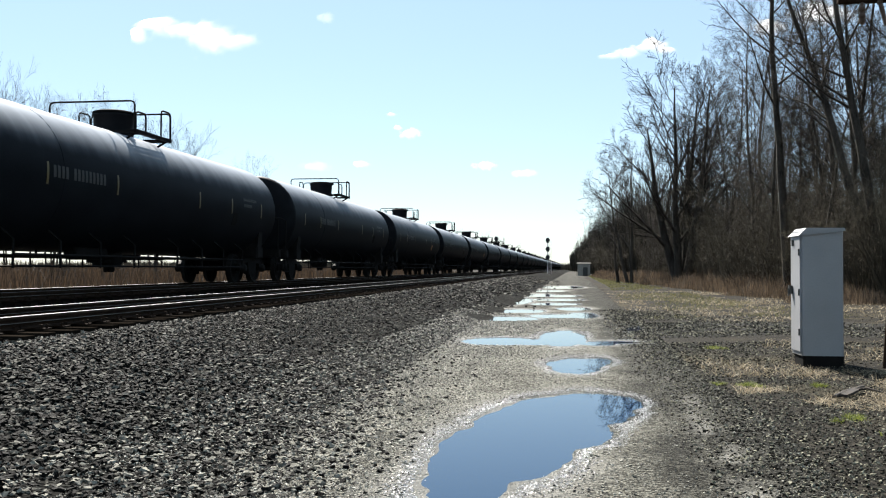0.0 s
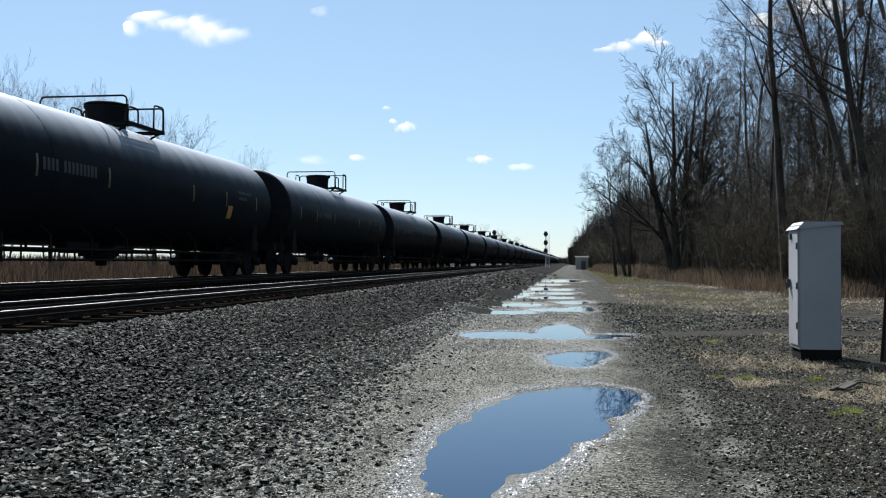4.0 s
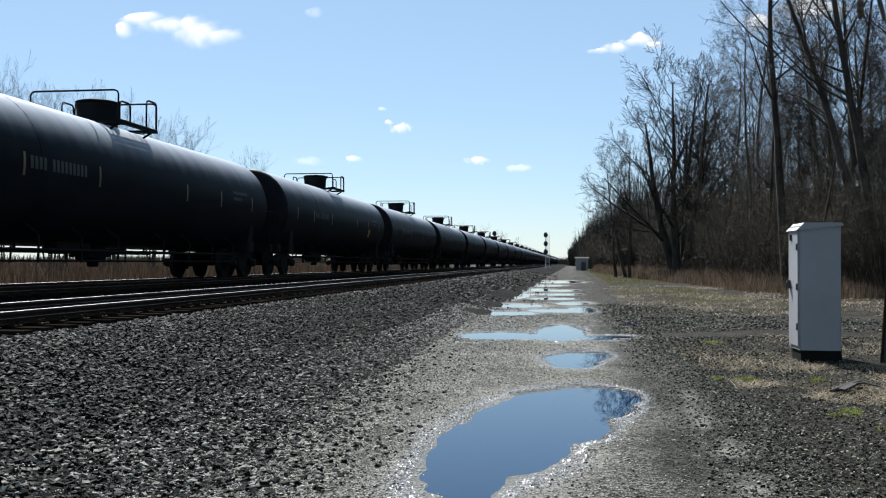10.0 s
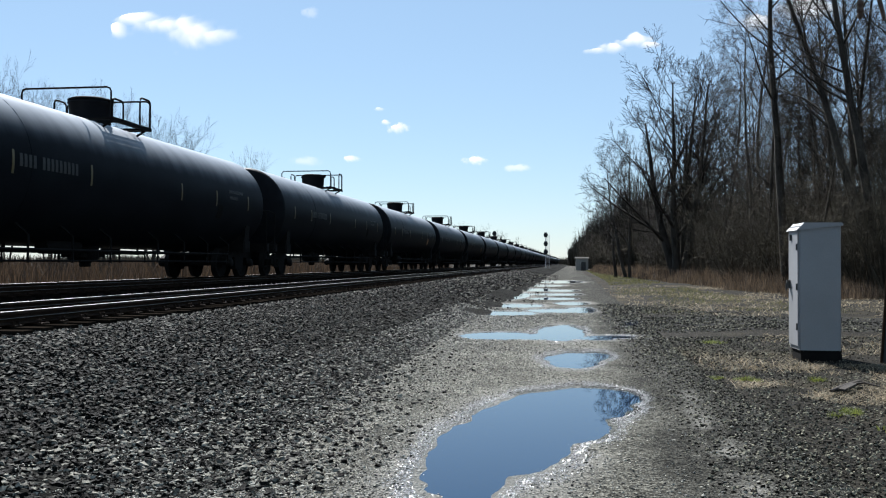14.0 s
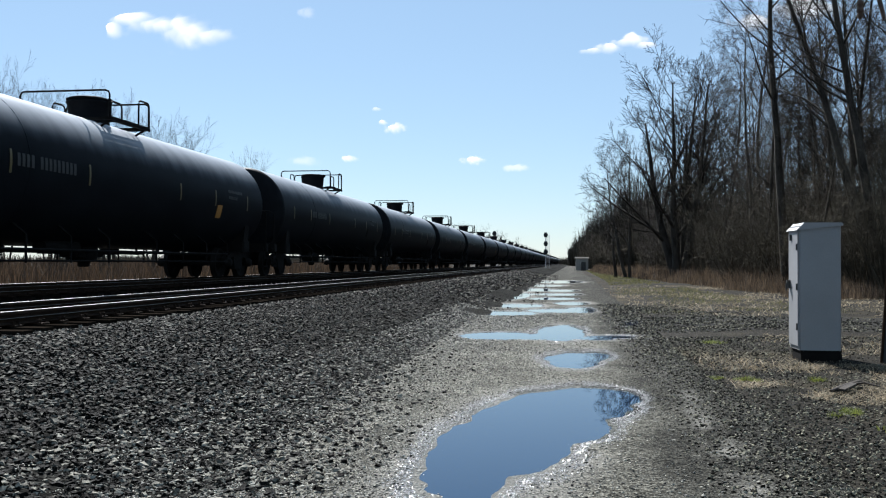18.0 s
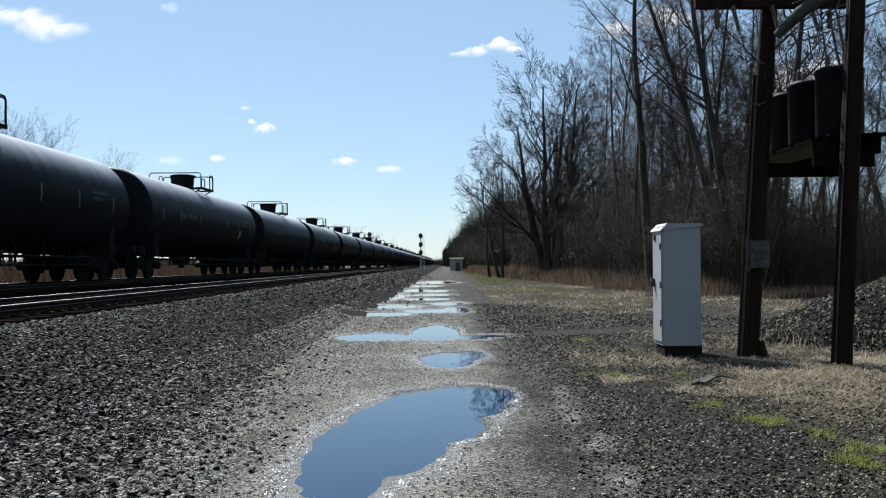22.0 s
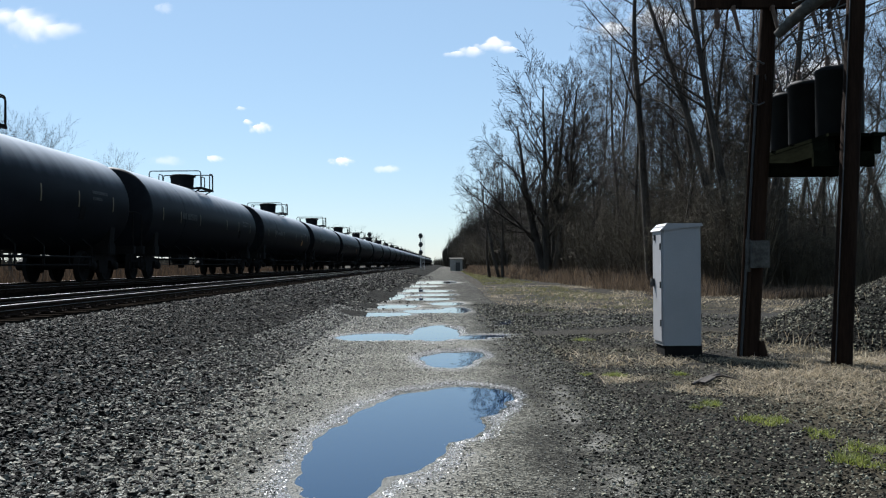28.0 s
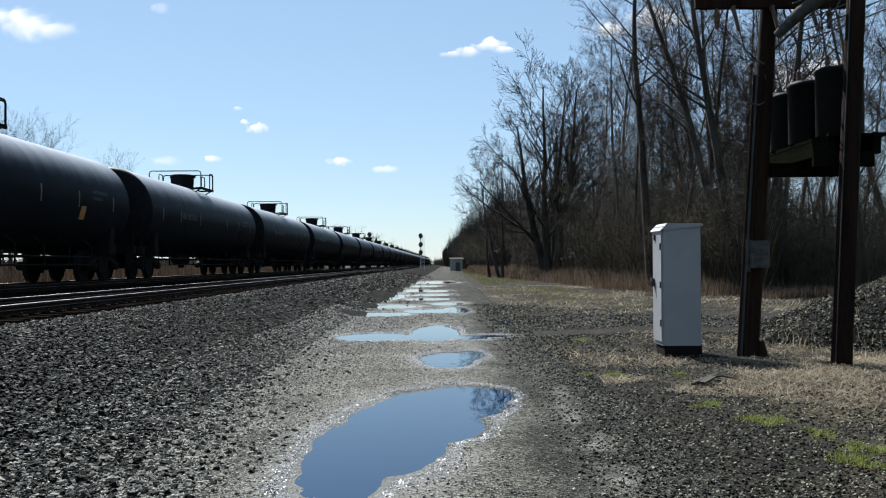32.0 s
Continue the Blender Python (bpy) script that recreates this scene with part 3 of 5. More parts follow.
def railing_frame(x0, x1, y0, y1, z0, z1, posts=2, mid=True):
    """A bent-pipe guard rail between two corners."""
    b = 0.10
    a, c = Vector((x0, y0, 0)), Vector((x1, y1, 0))
    d = (c - a).normalized() * b
    s = Shape().tube([(a.x, a.y, z0), (a.x, a.y, z1 - b), (*(a + d * 0.3).xy, z1 - b * 0.3), (*(a + d).xy, z1), (*(c - d).xy, z1), (*(c - d * 0.3).xy, z1 - b * 0.3), (c.x, c.y, z1 - b), (c.x, c.y, z0)], 0.024, 6)
    if mid:
        s.tube([(a.x, a.y, (z0 + z1) / 2), (c.x, c.y, (z0 + z1) / 2)], 0.018, 5)
    return s


def tank_car(kind, label):
    """One tank car, its origin at mid-length on top of the rails."""
    car = thing("tank_car", label, "tank car", "tank cars of the train")
    top = AXIS_Z + TANK_R
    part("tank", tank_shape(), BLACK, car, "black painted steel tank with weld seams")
    for turn in (0, 180):
        part("tank_head", MESHES["head"], BLACK_HOUSING, car, "dished black tank end", pose(0, 0, 0, 0, 0, turn))
    for y in (-4.6,):
        ring = [(math.sin(a) * (TANK_R + 0.001), y, AXIS_Z + math.cos(a) * (TANK_R + 0.001)) for a in [radians(10 * i) for i in range(37)]]
        part("weld_seam", Shape().tube(ring, 0.006, 5), BLACK, car)
    # manway housing, platform and guard rails on top
    my = 0.3
    dome = part("manway_housing", Shape().turned([(0.47, top - 0.15), (0.48, top + 0.10), (0.50, top + 0.42), (0.53, top + 0.44), (0.53, top + 0.47), (0.49, top + 0.50), (0.2, top + 0.53)], "z", (0, my, 0), 24), BLACK_HOUSING, car, "round black valve housing with a lid")
    part("lid", Shape().turned([(0.525, top + 0.505), (0.525, top + 0.54), (0.44, top + 0.575), (0.1, top + 0.59)], "z", (0, my, 0), 24).box((0.53, my, top + 0.50), (0.1, 0.12, 0.09), 0.01), BLACK_DIRTY, dome)
    pz = top - 0.06
    walkway, bars = Shape(), Shape()
    for i in range(9):
        bars.box((-1.05 + i * 0.05 + (0 if i < 5 else 1.70), my - 0.12, pz), (0.03, 1.96, 0.035))
    for y in (-1.10, -0.66, 0.62, 0.86):
        walkway.box((0, my + y, pz - 0.03), (2.3, 0.06, 0.05))
    for sx in (-1, 1):
        walkway.box((sx * 1.12, my - 0.12, pz - 0.02), (0.05, 2.02, 0.09))
        for y in (-0.95, 0.75):
            walkway.tube([(sx * 1.08, my + y, pz - 0.03), (sx * 0.82, my + y, top - 0.24)], 0.03, 5)
    part("platform", walkway, BLACK_DIRTY, car, "steel platform frame round the valve housing")
    tagged(part("grating", bars, BLACK_DIRTY, car, "narrow steel grating bars"), kind="stuff")
    h = pz + (0.70 if kind == 0 else 0.62)
    part("railing", railing_frame(1.12, 1.12, my + 0.30, my + 0.86, pz, h, mid=False), BLACK_DIRTY, car, "bent pipe guard rail")
    part("railing", railing_frame(-1.12, -1.12, my + 0.30, my + 0.86, pz, h, mid=False), BLACK_DIRTY, car, "bent pipe guard rail")
    part("railing", railing_frame(-1.10, 1.10, my + 0.88, my + 0.88, pz, h, mid=False), BLACK_DIRTY, car, "bent pipe guard rail")
    part("railing", railing_frame(-1.10, 1.10, my - 1.10, my - 1.10, pz, h, mid=False), BLACK_DIRTY, car, "bent pipe guard rail")
    part("railing", railing_frame(1.12, 1.12, my - 1.08, my - 0.55, pz, h - 0.25, mid=False), BLACK_DIRTY, car, "bent pipe guard rail")
    part("railing", railing_frame(-1.12, -1.12, my - 1.08, my - 0.55, pz, h - 0.25, mid=False), BLACK_DIRTY, car, "bent pipe guard rail")
    # underframe
    out = Shape().turned([(0.34, 0.52), (0.36, 0.58), (0.36, 0.95)], "z", (0, 0, 0), 16).box((0, 0, 0.66), (0.5, 1.2, 0.14), 0.05).turned([(0.12, 0.36), (0.14, 0.40), (0.14, 0.56)], "z", (0, 0.1, 0), 10)
    part("bottom_outlet", out, BLACK_DIRTY, car, "bottom outlet valve with its skid")
    for sx in (-1, 1):
        pipe = Shape().tube([(sx * 1.32, -6.0, 0.72), (sx * 1.32, 6.0, 0.72)], 0.030, 6).tube([(sx * 1.32, -6.0, 0.50), (sx * 1.32, 6.0, 0.50)], 0.022, 5)
        for y in (-6.0, -4.4, -2.8, -1.2, 1.2, 2.8, 4.4, 6.0):
            pipe.tube([(sx * 1.32, y, 0.46), (sx * 1.32, y, 1.0), (sx * 1.05, y, 1.22)], 0.026, 5)
        part("side_rail", pipe, BLACK_DIRTY, car, "running rod and side hand rail under the tank")
    brake = Shape().tube([(0.5, -1.2, 0.80), (0.5, -2.6, 0.80)], [0.16, 0.16], 10).tube([(0.3, -6.6, 0.72), (0.3, 6.6, 0.72)], 0.03, 5).box((-0.45, 2.2, 0.82), (0.35, 0.5, 0.3), 0.05)
    for y in (-3.6, -1.9, 2.2, 3.5):
        brake.tube([(0.3, y, 0.72), (0.3, y, 1.0)], 0.03, 5)
    part("brake_rigging", brake, BLACK_DIRTY, car, "brake cylinder and rods")
    for e in (-1, 1):
        sill = Shape().box((0, e * 8.35, 0.86), (0.62, 2.3, 0.46), 0.04).box((0, e * 9.35, 0.98), (2.9, 0.24, 0.26), 0.03)
        sill.box((0, e * 7.62, 0.98), (2.7, 0.55, 0.34), 0.05)
        for sx in (-1, 1):
            sill.add([(sx * 1.30, e * 7.40, 0.95), (sx * 1.30, e * 7.84, 0.95), (sx * 0.55, e * 7.84, 0.98), (sx * 0.55, e * 7.40, 0.98),
                      (sx * 1.36, e * 7.45, 1.72), (sx * 1.36, e * 7.79, 1.72), (sx * 0.6, e * 7.79, 1.05), (sx * 0.6, e * 7.45, 1.05)],
                     [(0, 1, 2, 3), (4, 5, 6, 7), (0, 1, 5, 4), (1, 2, 6, 5), (2, 3, 7, 6), (3, 0, 4, 7)])
        part("stub_sill", sill, BLACK_DIRTY, car, "stub sill with bolster and end platform")
        coup = Shape().box((0, e * 9.45, 0.86), (0.20, 0.5, 0.2), 0.03).box((0.06, e * 9.70, 0.86), (0.34, 0.2, 0.30), 0.06)
        part("coupler", coup, BLACK_DIRTY, car, "knuckle coupler")
        rail = Shape().tube([(-1.38, e * 9.36, 1.10), (-1.38, e * 9.36, 2.15), (-1.2, e * 9.36, 2.25), (1.2, e * 9.36, 2.25), (1.38, e * 9.36, 2.15), (1.38, e * 9.36, 1.10)], 0.024, 5)
        for sx in (-1, 1):
            for z in (0.35, 0.62):
                rail.box((sx * 1.38, e * 9.30, z), (0.06, 0.40, 0.03))
            rail.tube([(sx * 1.38, e * 9.12, 0.33), (sx * 1.38, e * 9.12, 1.0)], 0.02, 4).tube([(sx * 1.38, e * 9.48, 0.33), (sx * 1.38, e * 9.48, 1.0)], 0.02, 4)
        part("end_railing", rail, BLACK_DIRTY, car, "end hand rail and corner steps")
        truck(car, e * 7.62, MESHES)
    # marks on the near side
    def on_side(y, ang, w, h, m, name, lab):
        s = Shape()
        k = max(1, int(h / 0.08))
        for i in range(k):
            a0, a1 = radians(ang) + (i / k - 0.5) * h / TANK_R, radians(ang) + ((i + 1) / k - 0.5) * h / TANK_R
            q = [(math.cos(a) * r, yy, AXIS_Z + math.sin(a) * r) for r in (TANK_R + 0.002, TANK_R + 0.006) for a, yy in ((a0, y - w / 2), (a0, y + w / 2), (a1, y + w / 2), (a1, y - w / 2))]
            s.add(q, [(0, 1, 2, 3), (4, 5, 6, 7), (0, 1, 5, 4), (1, 2, 6, 5), (2, 3, 7, 6), (3, 0, 4, 7)])
        part(name, s, m, car, lab)
    for y in (-7.4, -5.2, -2.4, 2.2, 4.6, 7.2):
        on_side(y, -1, 0.07, 0.44, STRIPE, "reflective_strip", "upright yellow reflective strip")
    marks = Shape()
    for row, y0, y1, z in ((0, -5.0, -2.9, 0.02), (1, 5.6, 6.7, 0.16), (1, 5.6, 6.3, 0.04)):
        y = y0
        i = 0
        while y < y1:
            wdt = 0.15 if row == 0 else 0.09
            a = z
            if row or i != 4:
                hh = 0.24 if row == 0 else 0.09
                for j in range(2):
                    a0, a1 = a + (j - 1) * hh / 2 / TANK_R, a + j * hh / 2 / TANK_R
                    q = [(math.cos(b) * r, yy, AXIS_Z + math.sin(b) * r) for r in (TANK_R + 0.002, TANK_R + 0.005) for b, yy in ((a0, y), (a0, y + wdt * 0.62), (a1, y + wdt * 0.62), (a1, y))]
                    marks.add(q, [(0, 1, 2, 3), (4, 5, 6, 7), (0, 1, 5, 4), (1, 2, 6, 5), (2, 3, 7, 6), (3, 0, 4, 7)])
            y += wdt
            i += 1
    tagged(part("lettering", marks, LETTER, car, "faded pale lettering"), kind="stuff")
    on_side(4.95, -15, 0.36, 0.38, ORANGE if kind == 1 else BLACK_DIRTY, "placard", "square placard" if kind == 0 else "orange square placard")
    return car


def far_car():
    """The same car for the far end of the train, which never comes near."""
    car = thing("tank_car", "black tank car far down the train", "tank car", "tank cars of the train")
    top = AXIS_Z + TANK_R
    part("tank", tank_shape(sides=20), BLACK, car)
    for turn in (0, 180):
        part("tank_head", MESHES["head"], BLACK_HOUSING, car, "", pose(0, 0, 0, 0, 0, turn))
    part("manway_housing", Shape().turned([(0.52, top - 0.15), (0.52, top + 0.40), (0.54, top + 0.45), (0.50, top + 0.54)], "z", (0, 0.3, 0), 12), BLACK_HOUSING, car)
    part("railing", railing_frame(-1.1, 1.1, 1.57, 1.57, top - 0.1, top + 0.60), BLACK_DIRTY, car)
    part("railing", railing_frame(-1.1, 1.1, -0.97, -0.97, top - 0.1, top + 0.60), BLACK_DIRTY, car)
    part("platform", Shape().box((0, 0.3, top - 0.07), (2.3, 2.5, 0.06)), BLACK_DIRTY, car)
    part("bottom_outlet", Shape().box((0, 0, 0.66), (0.5, 1.2, 0.4), 0.05), BLACK_DIRTY, car)
    part("stub_sill", Shape().box((0, 8.4, 0.86), (1.8, 2.2, 0.4), 0.04), BLACK_DIRTY, car)
    part("stub_sill", Shape().box((0, -8.4, 0.86), (1.8, 2.2, 0.4), 0.04), BLACK_DIRTY, car)
    for e in (-1, 1):
        t = part("truck", Shape().box((0, 0, 0.55), (2.1, 2.1, 0.34), 0.05), BLACK_DIRTY, car, "", pose(0, e * 7.62, 0))
        for sx in (-1, 1):
            for sy in (-0.89, 0.89):
                part("wheel", MESHES["wheel"], BLACK_DIRTY, t, "", pose(sx * GAUGE, sy, 0.457, 0, 0, 0 if sx < 0 else 180))
    return car


MESHES = {"wheel": wheel_mesh(), "head": tank_head(), "frame": side_frame_mesh(), "spring": spring_mesh(),
          "axle": Shape().turned([(0.07, -1.05), (0.09, -0.7), (0.085, 0.0), (0.09, 0.7), (0.07, 1.05)], "x", (0, 0, 0), 10).mesh("axle", BLACK_DIRTY)}
CARS = []


def build_train():
    kinds = [tank_car(0, "black tank car with a railed platform rolling on the track"),
             tank_car(1, "black tank car with an orange placard rolling on the track"), far_car()]
    for k in range(62):
        src = kinds[2] if k >= 44 else kinds[1 if k % 7 in (3, 5) else 0]
        first = src not in [c for c, _ in CARS]
        ob = src if first else copy_thing(src, Matrix())
        CARS.append((ob, k))


build_train()


def train_place(t):
    """Where the joint between the first two cars in view stands at t, less the whole cars that have gone by."""
    keys = [(0, 32.2), (2, 32.0), (6, 31.85), (10, 31.5), (14, 31.15), (19, 31.1), (21, 31.15), (32, 31.15)]
    return np.interp(t, [a for a, _ in keys], [b for _, b in keys]) - 0.50 - CAR * t

# ---- things beside the road ----
def cabinet():
    c = thing("utility_cabinet", "tall grey metal relay cabinet on a dark plinth beside the road", "cabinet", m=pose(3.68, 14.9, 0.0, 0, 0, 1.0))
    w, d, z0, z1 = 0.60, 0.60, 0.20, 2.07
    part("body", Shape().box((0, 0, (z0 + z1) / 2), (w, d, z1 - z0), 0.02), CABINET, c, "flat grey painted sheet-metal housing")
    part("plinth", Shape().box((0.02, 0, 0.09), (w - 0.01, d - 0.02, 0.28), 0.03), BLACK_DIRTY, c, "dark footing")
    roof = Shape()
    a, b = w / 2 + 0.05, d / 2 + 0.03
    v = [(-a, -b, z1 - 0.07), (a - 0.02, -b, z1), (a - 0.02, b, z1), (-a, b, z1 - 0.07), (-a + 0.11, -b, z1 + 0.045), (a - 0.04, -b, z1 + 0.045), (a - 0.04, b, z1 + 0.045), (-a + 0.11, b, z1 + 0.045)]
    roof.add(v, [(0, 1, 2, 3), (4, 5, 6, 7), (0, 1, 5, 4), (1, 2, 6, 5), (2, 3, 7, 6), (3, 0, 4, 7)])
    part("roof", roof, CABINET, c, "sloping rain hood")
    door = part("door", Shape().box((-w / 2 - 0.012, 0, (z0 + z1) / 2), (0.02, d - 0.06, z1 - z0 - 0.12), 0.004), CABINET, c, "narrow door with hinges and a lock")
    for z in (0.55, 1.15, 1.75):
        part("hinge", Shape().tube([(-w / 2 - 0.03, -d / 2 + 0.05, z - 0.05), (-w / 2 - 0.03, -d / 2 + 0.05, z + 0.05)], 0.014, 8), GALV, door)
    part("lock", Shape().box((-w / 2 - 0.05, d / 2 - 0.12, 1.18), (0.05, 0.07, 0.13), 0.01).tube([(-w / 2 - 0.08, d / 2 - 0.12, 1.20), (-w / 2 - 0.08, d / 2 - 0.12, 1.08)], 0.012, 6), GALV, door, "steel door lock")
    part("latch", Shape().box((-w / 2 - 0.03, 0.1, 1.90), (0.04, 0.05, 0.09), 0.01), GALV, door)


cabinet()

P1, P2 = Vector((4.69, 14.55, 0)), Vector((5.47, 12.98, 0))
LEAN1, LEAN2 = Vector((0.069, 0.0, 1)), Vector((0.052, 0, 1))


def transformer_stand():
    t = thing("transformer_stand", "two leaning wooden poles carrying a plank platform with transformers", "utility pole")
    part("pole", Shape().tube([P1 + LEAN1 * z for z in (-0.2, 0.4, 2, 4, 6, 8)], [0.155, 0.15, 0.145, 0.135, 0.125, 0.115], 14), POLE, t, "weathered brown wooden pole")
    part("pole", Shape().tube([P2 + LEAN2 * z for z in (-0.2, 0.4, 2, 4, 6, 8)], [0.145, 0.14, 0.135, 0.128, 0.12, 0.11], 14), POLE, t, "weathered brown wooden pole")
    part("stub", Shape().tube([P1 + Vector((0.20, -0.05, -0.1)), P1 + Vector((0.17, -0.05, 0.28))], [0.13, 0.06], 8), POLE, t, "rotten stub at the pole's foot")
    along = Vector((-0.075, -1, 0)).normalized()
    across = Vector((-along.y, along.x, 0))  # points away from the road
    turn = Matrix(((along.x, across.x, 0, 0), (along.y, across.y, 0, 0), (0, 0, 1, 0), (0, 0, 0, 1)))
    mid = Vector((5.06, 14.15, 0))
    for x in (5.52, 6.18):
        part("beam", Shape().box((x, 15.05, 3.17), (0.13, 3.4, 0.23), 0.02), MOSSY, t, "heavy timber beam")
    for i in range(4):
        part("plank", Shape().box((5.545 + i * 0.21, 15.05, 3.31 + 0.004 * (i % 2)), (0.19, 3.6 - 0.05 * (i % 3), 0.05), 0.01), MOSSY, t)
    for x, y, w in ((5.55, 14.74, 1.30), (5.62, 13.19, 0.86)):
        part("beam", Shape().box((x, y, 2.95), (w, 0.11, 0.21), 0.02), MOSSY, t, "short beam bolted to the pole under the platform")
    part("crossarm", Shape().box(mid + Vector((-0.03, 0.2, 5.50)), (2.35, 0.13, 0.17), 0.02, pose(0, 0, 0, 0, 0, 0)), POLE, t, "timber crossarm")
    part("crossarm", Shape().box(mid + across * -0.18 + Vector((0, 0, 6.3)), (3.2, 0.13, 0.17), 0.02, turn), POLE, t, "timber crossarm")
    part("riser_boot", Shape().tube([(5.05, 14.15, 4.95), (5.28, 13.85, 5.20), (5.72, 13.35, 5.55), (6.1, 12.95, 5.85)], [0.07, 0.10, 0.10, 0.10], 10), BOOT, t, "pale weathered conduit elbow")
    for dx, r in ((-0.16, 0.030), (-0.20, 0.022), (-0.10, 0.035)):
        part("conduit", Shape().tube([P1 + Vector((dx, -0.12, 0.0)) + LEAN1 * z for z in (0.05, 1.5, 3.0, 4.4)], r, 8), CABLE if dx == -0.16 else POLE, t, "upright conduit pipe")
    part("meter_box", Shape().box(P1 + Vector((0.12, -0.20, 1.62)), (0.29, 0.14, 0.42), 0.02).box(P1 + Vector((0.12, -0.277, 1.62)), (0.25, 0.012, 0.38), 0.01), BOOT, t, "grey metal switch box")
    part("guard", Shape().tube([P1 + Vector((-0.04, -0.14, 1.35)), P1 + Vector((-0.03, -0.14, 1.85))], 0.045, 8), BOOT, t, "pale pipe guard")
    r = random.Random(5)
    for i in range(8):
        a = Vector((4.95 + 0.12 * i, 14.4 - 0.12 * i, 4.4 + 0.14 * i))
        b = mid + across * 0.25 + along * (-0.6 + 0.26 * i) + Vector((0, 0, 4.42 + 0.05 * i))
        sag = Vector((r.uniform(-0.35, 0.1), 0, -r.uniform(0.1, 0.4)))
        pts = [a * (1 - k / 7) + b * (k / 7) + sag * math.sin(math.pi * k / 7) for k in range(8)]
        part("wire", Shape().tube(pts, 0.011, 5), CABLE, t, "slack black lead")
    for i in range(5):
        a = Vector((5.15 + 0.02 * i, 14.0, 4.75 + 0.16 * i))
        b = Vector((6.7, 12.3, 5.25 + 0.15 * i))
        pts = [a * (1 - k / 6) + b * (k / 6) + Vector((0, 0, -0.06 * math.sin(math.pi * k / 6))) for k in range(7)]
        part("wire", Shape().tube(pts, 0.012, 5), GALV, t, "pale stranded wire")
    loop = [Vector((4.95 - 0.16 + 0.22 * math.cos(a), 14.3, 4.25 + 0.34 * math.sin(a))) for a in [radians(60 + 24 * k) for k in range(11)]]
    part("wire", Shape().tube(loop, 0.014, 6), CABLE, t, "loop of black cable")
    for p in ((4.14, 5.24), (5.85, 5.24)):
        part("insulator", Shape().turned([(0.02, 0.12), (0.03, 0.06), (0.05, 0.05), (0.05, 0.0), (0.03, -0.02), (0.05, -0.05), (0.05, -0.10), (0.03, -0.12), (0.045, -0.16), (0.02, -0.2)], "z", (p[0], mid.y, p[1]), 12), PORCELAIN, t, "hanging porcelain insulator")
    # fused cutouts and leads along the crossarm, ground wire, pole steps
    for i in range(3):
        x = 4.42 + 0.60 * i
        part("cutout", Shape().tube([(x, mid.y + 0.1, 5.38), (x + 0.06, mid.y + 0.02, 5.02)], [0.035, 0.03], 8).box((x, mid.y + 0.12, 5.40), (0.05, 0.12, 0.06), 0.01), PORCELAIN, t, "fused cutout hanging from the crossarm")
        pts = [Vector((x + 0.06, mid.y, 5.02)).lerp(Vector((5.60, 15.5 - 0.80 * i, 4.45)), k / 6) + Vector((-0.12 * math.sin(math.pi * k / 6), 0, -0.10 * math.sin(math.pi * k / 6))) for k in range(7)]
        part("wire", Shape().tube(pts, 0.010, 5), CABLE, t, "slack black lead")
    part("ground_wire", Shape().tube([P2 + Vector((-0.12, -0.09, 0)) + LEAN2 * z for z in (0.02, 2, 4, 6)], 0.009, 5), CABLE, t)
    # the transformers stand on the planks
    for px, py, hgt, rad in ((5.72, 15.52, 0.95, 0.31), (5.75, 14.70, 0.99, 0.33), (5.86, 13.86, 1.04, 0.34)):
        c = Vector((px, py, 0))
        tr = thing("pole_transformer", "dark enamelled transformer can standing on the plank platform", "transformer", "transformers on the platform", m=pose(c.x, c.y, 3.341))
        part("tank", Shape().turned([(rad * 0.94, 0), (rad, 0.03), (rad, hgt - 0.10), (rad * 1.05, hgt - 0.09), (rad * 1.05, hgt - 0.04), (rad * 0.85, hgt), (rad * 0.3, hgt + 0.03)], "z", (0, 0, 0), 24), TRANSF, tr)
        for s in (-1, 1):
            part("bushing", Shape().turned([(0.05, hgt - 0.02), (0.06, hgt + 0.02), (0.035, hgt + 0.05), (0.055, hgt + 0.08), (0.03, hgt + 0.11), (0.05, hgt + 0.14), (0.015, hgt + 0.2)], "z", (s * rad * 0.5, 0, 0), 10), PORCELAIN, tr, "porcelain bushing")


transformer_stand()


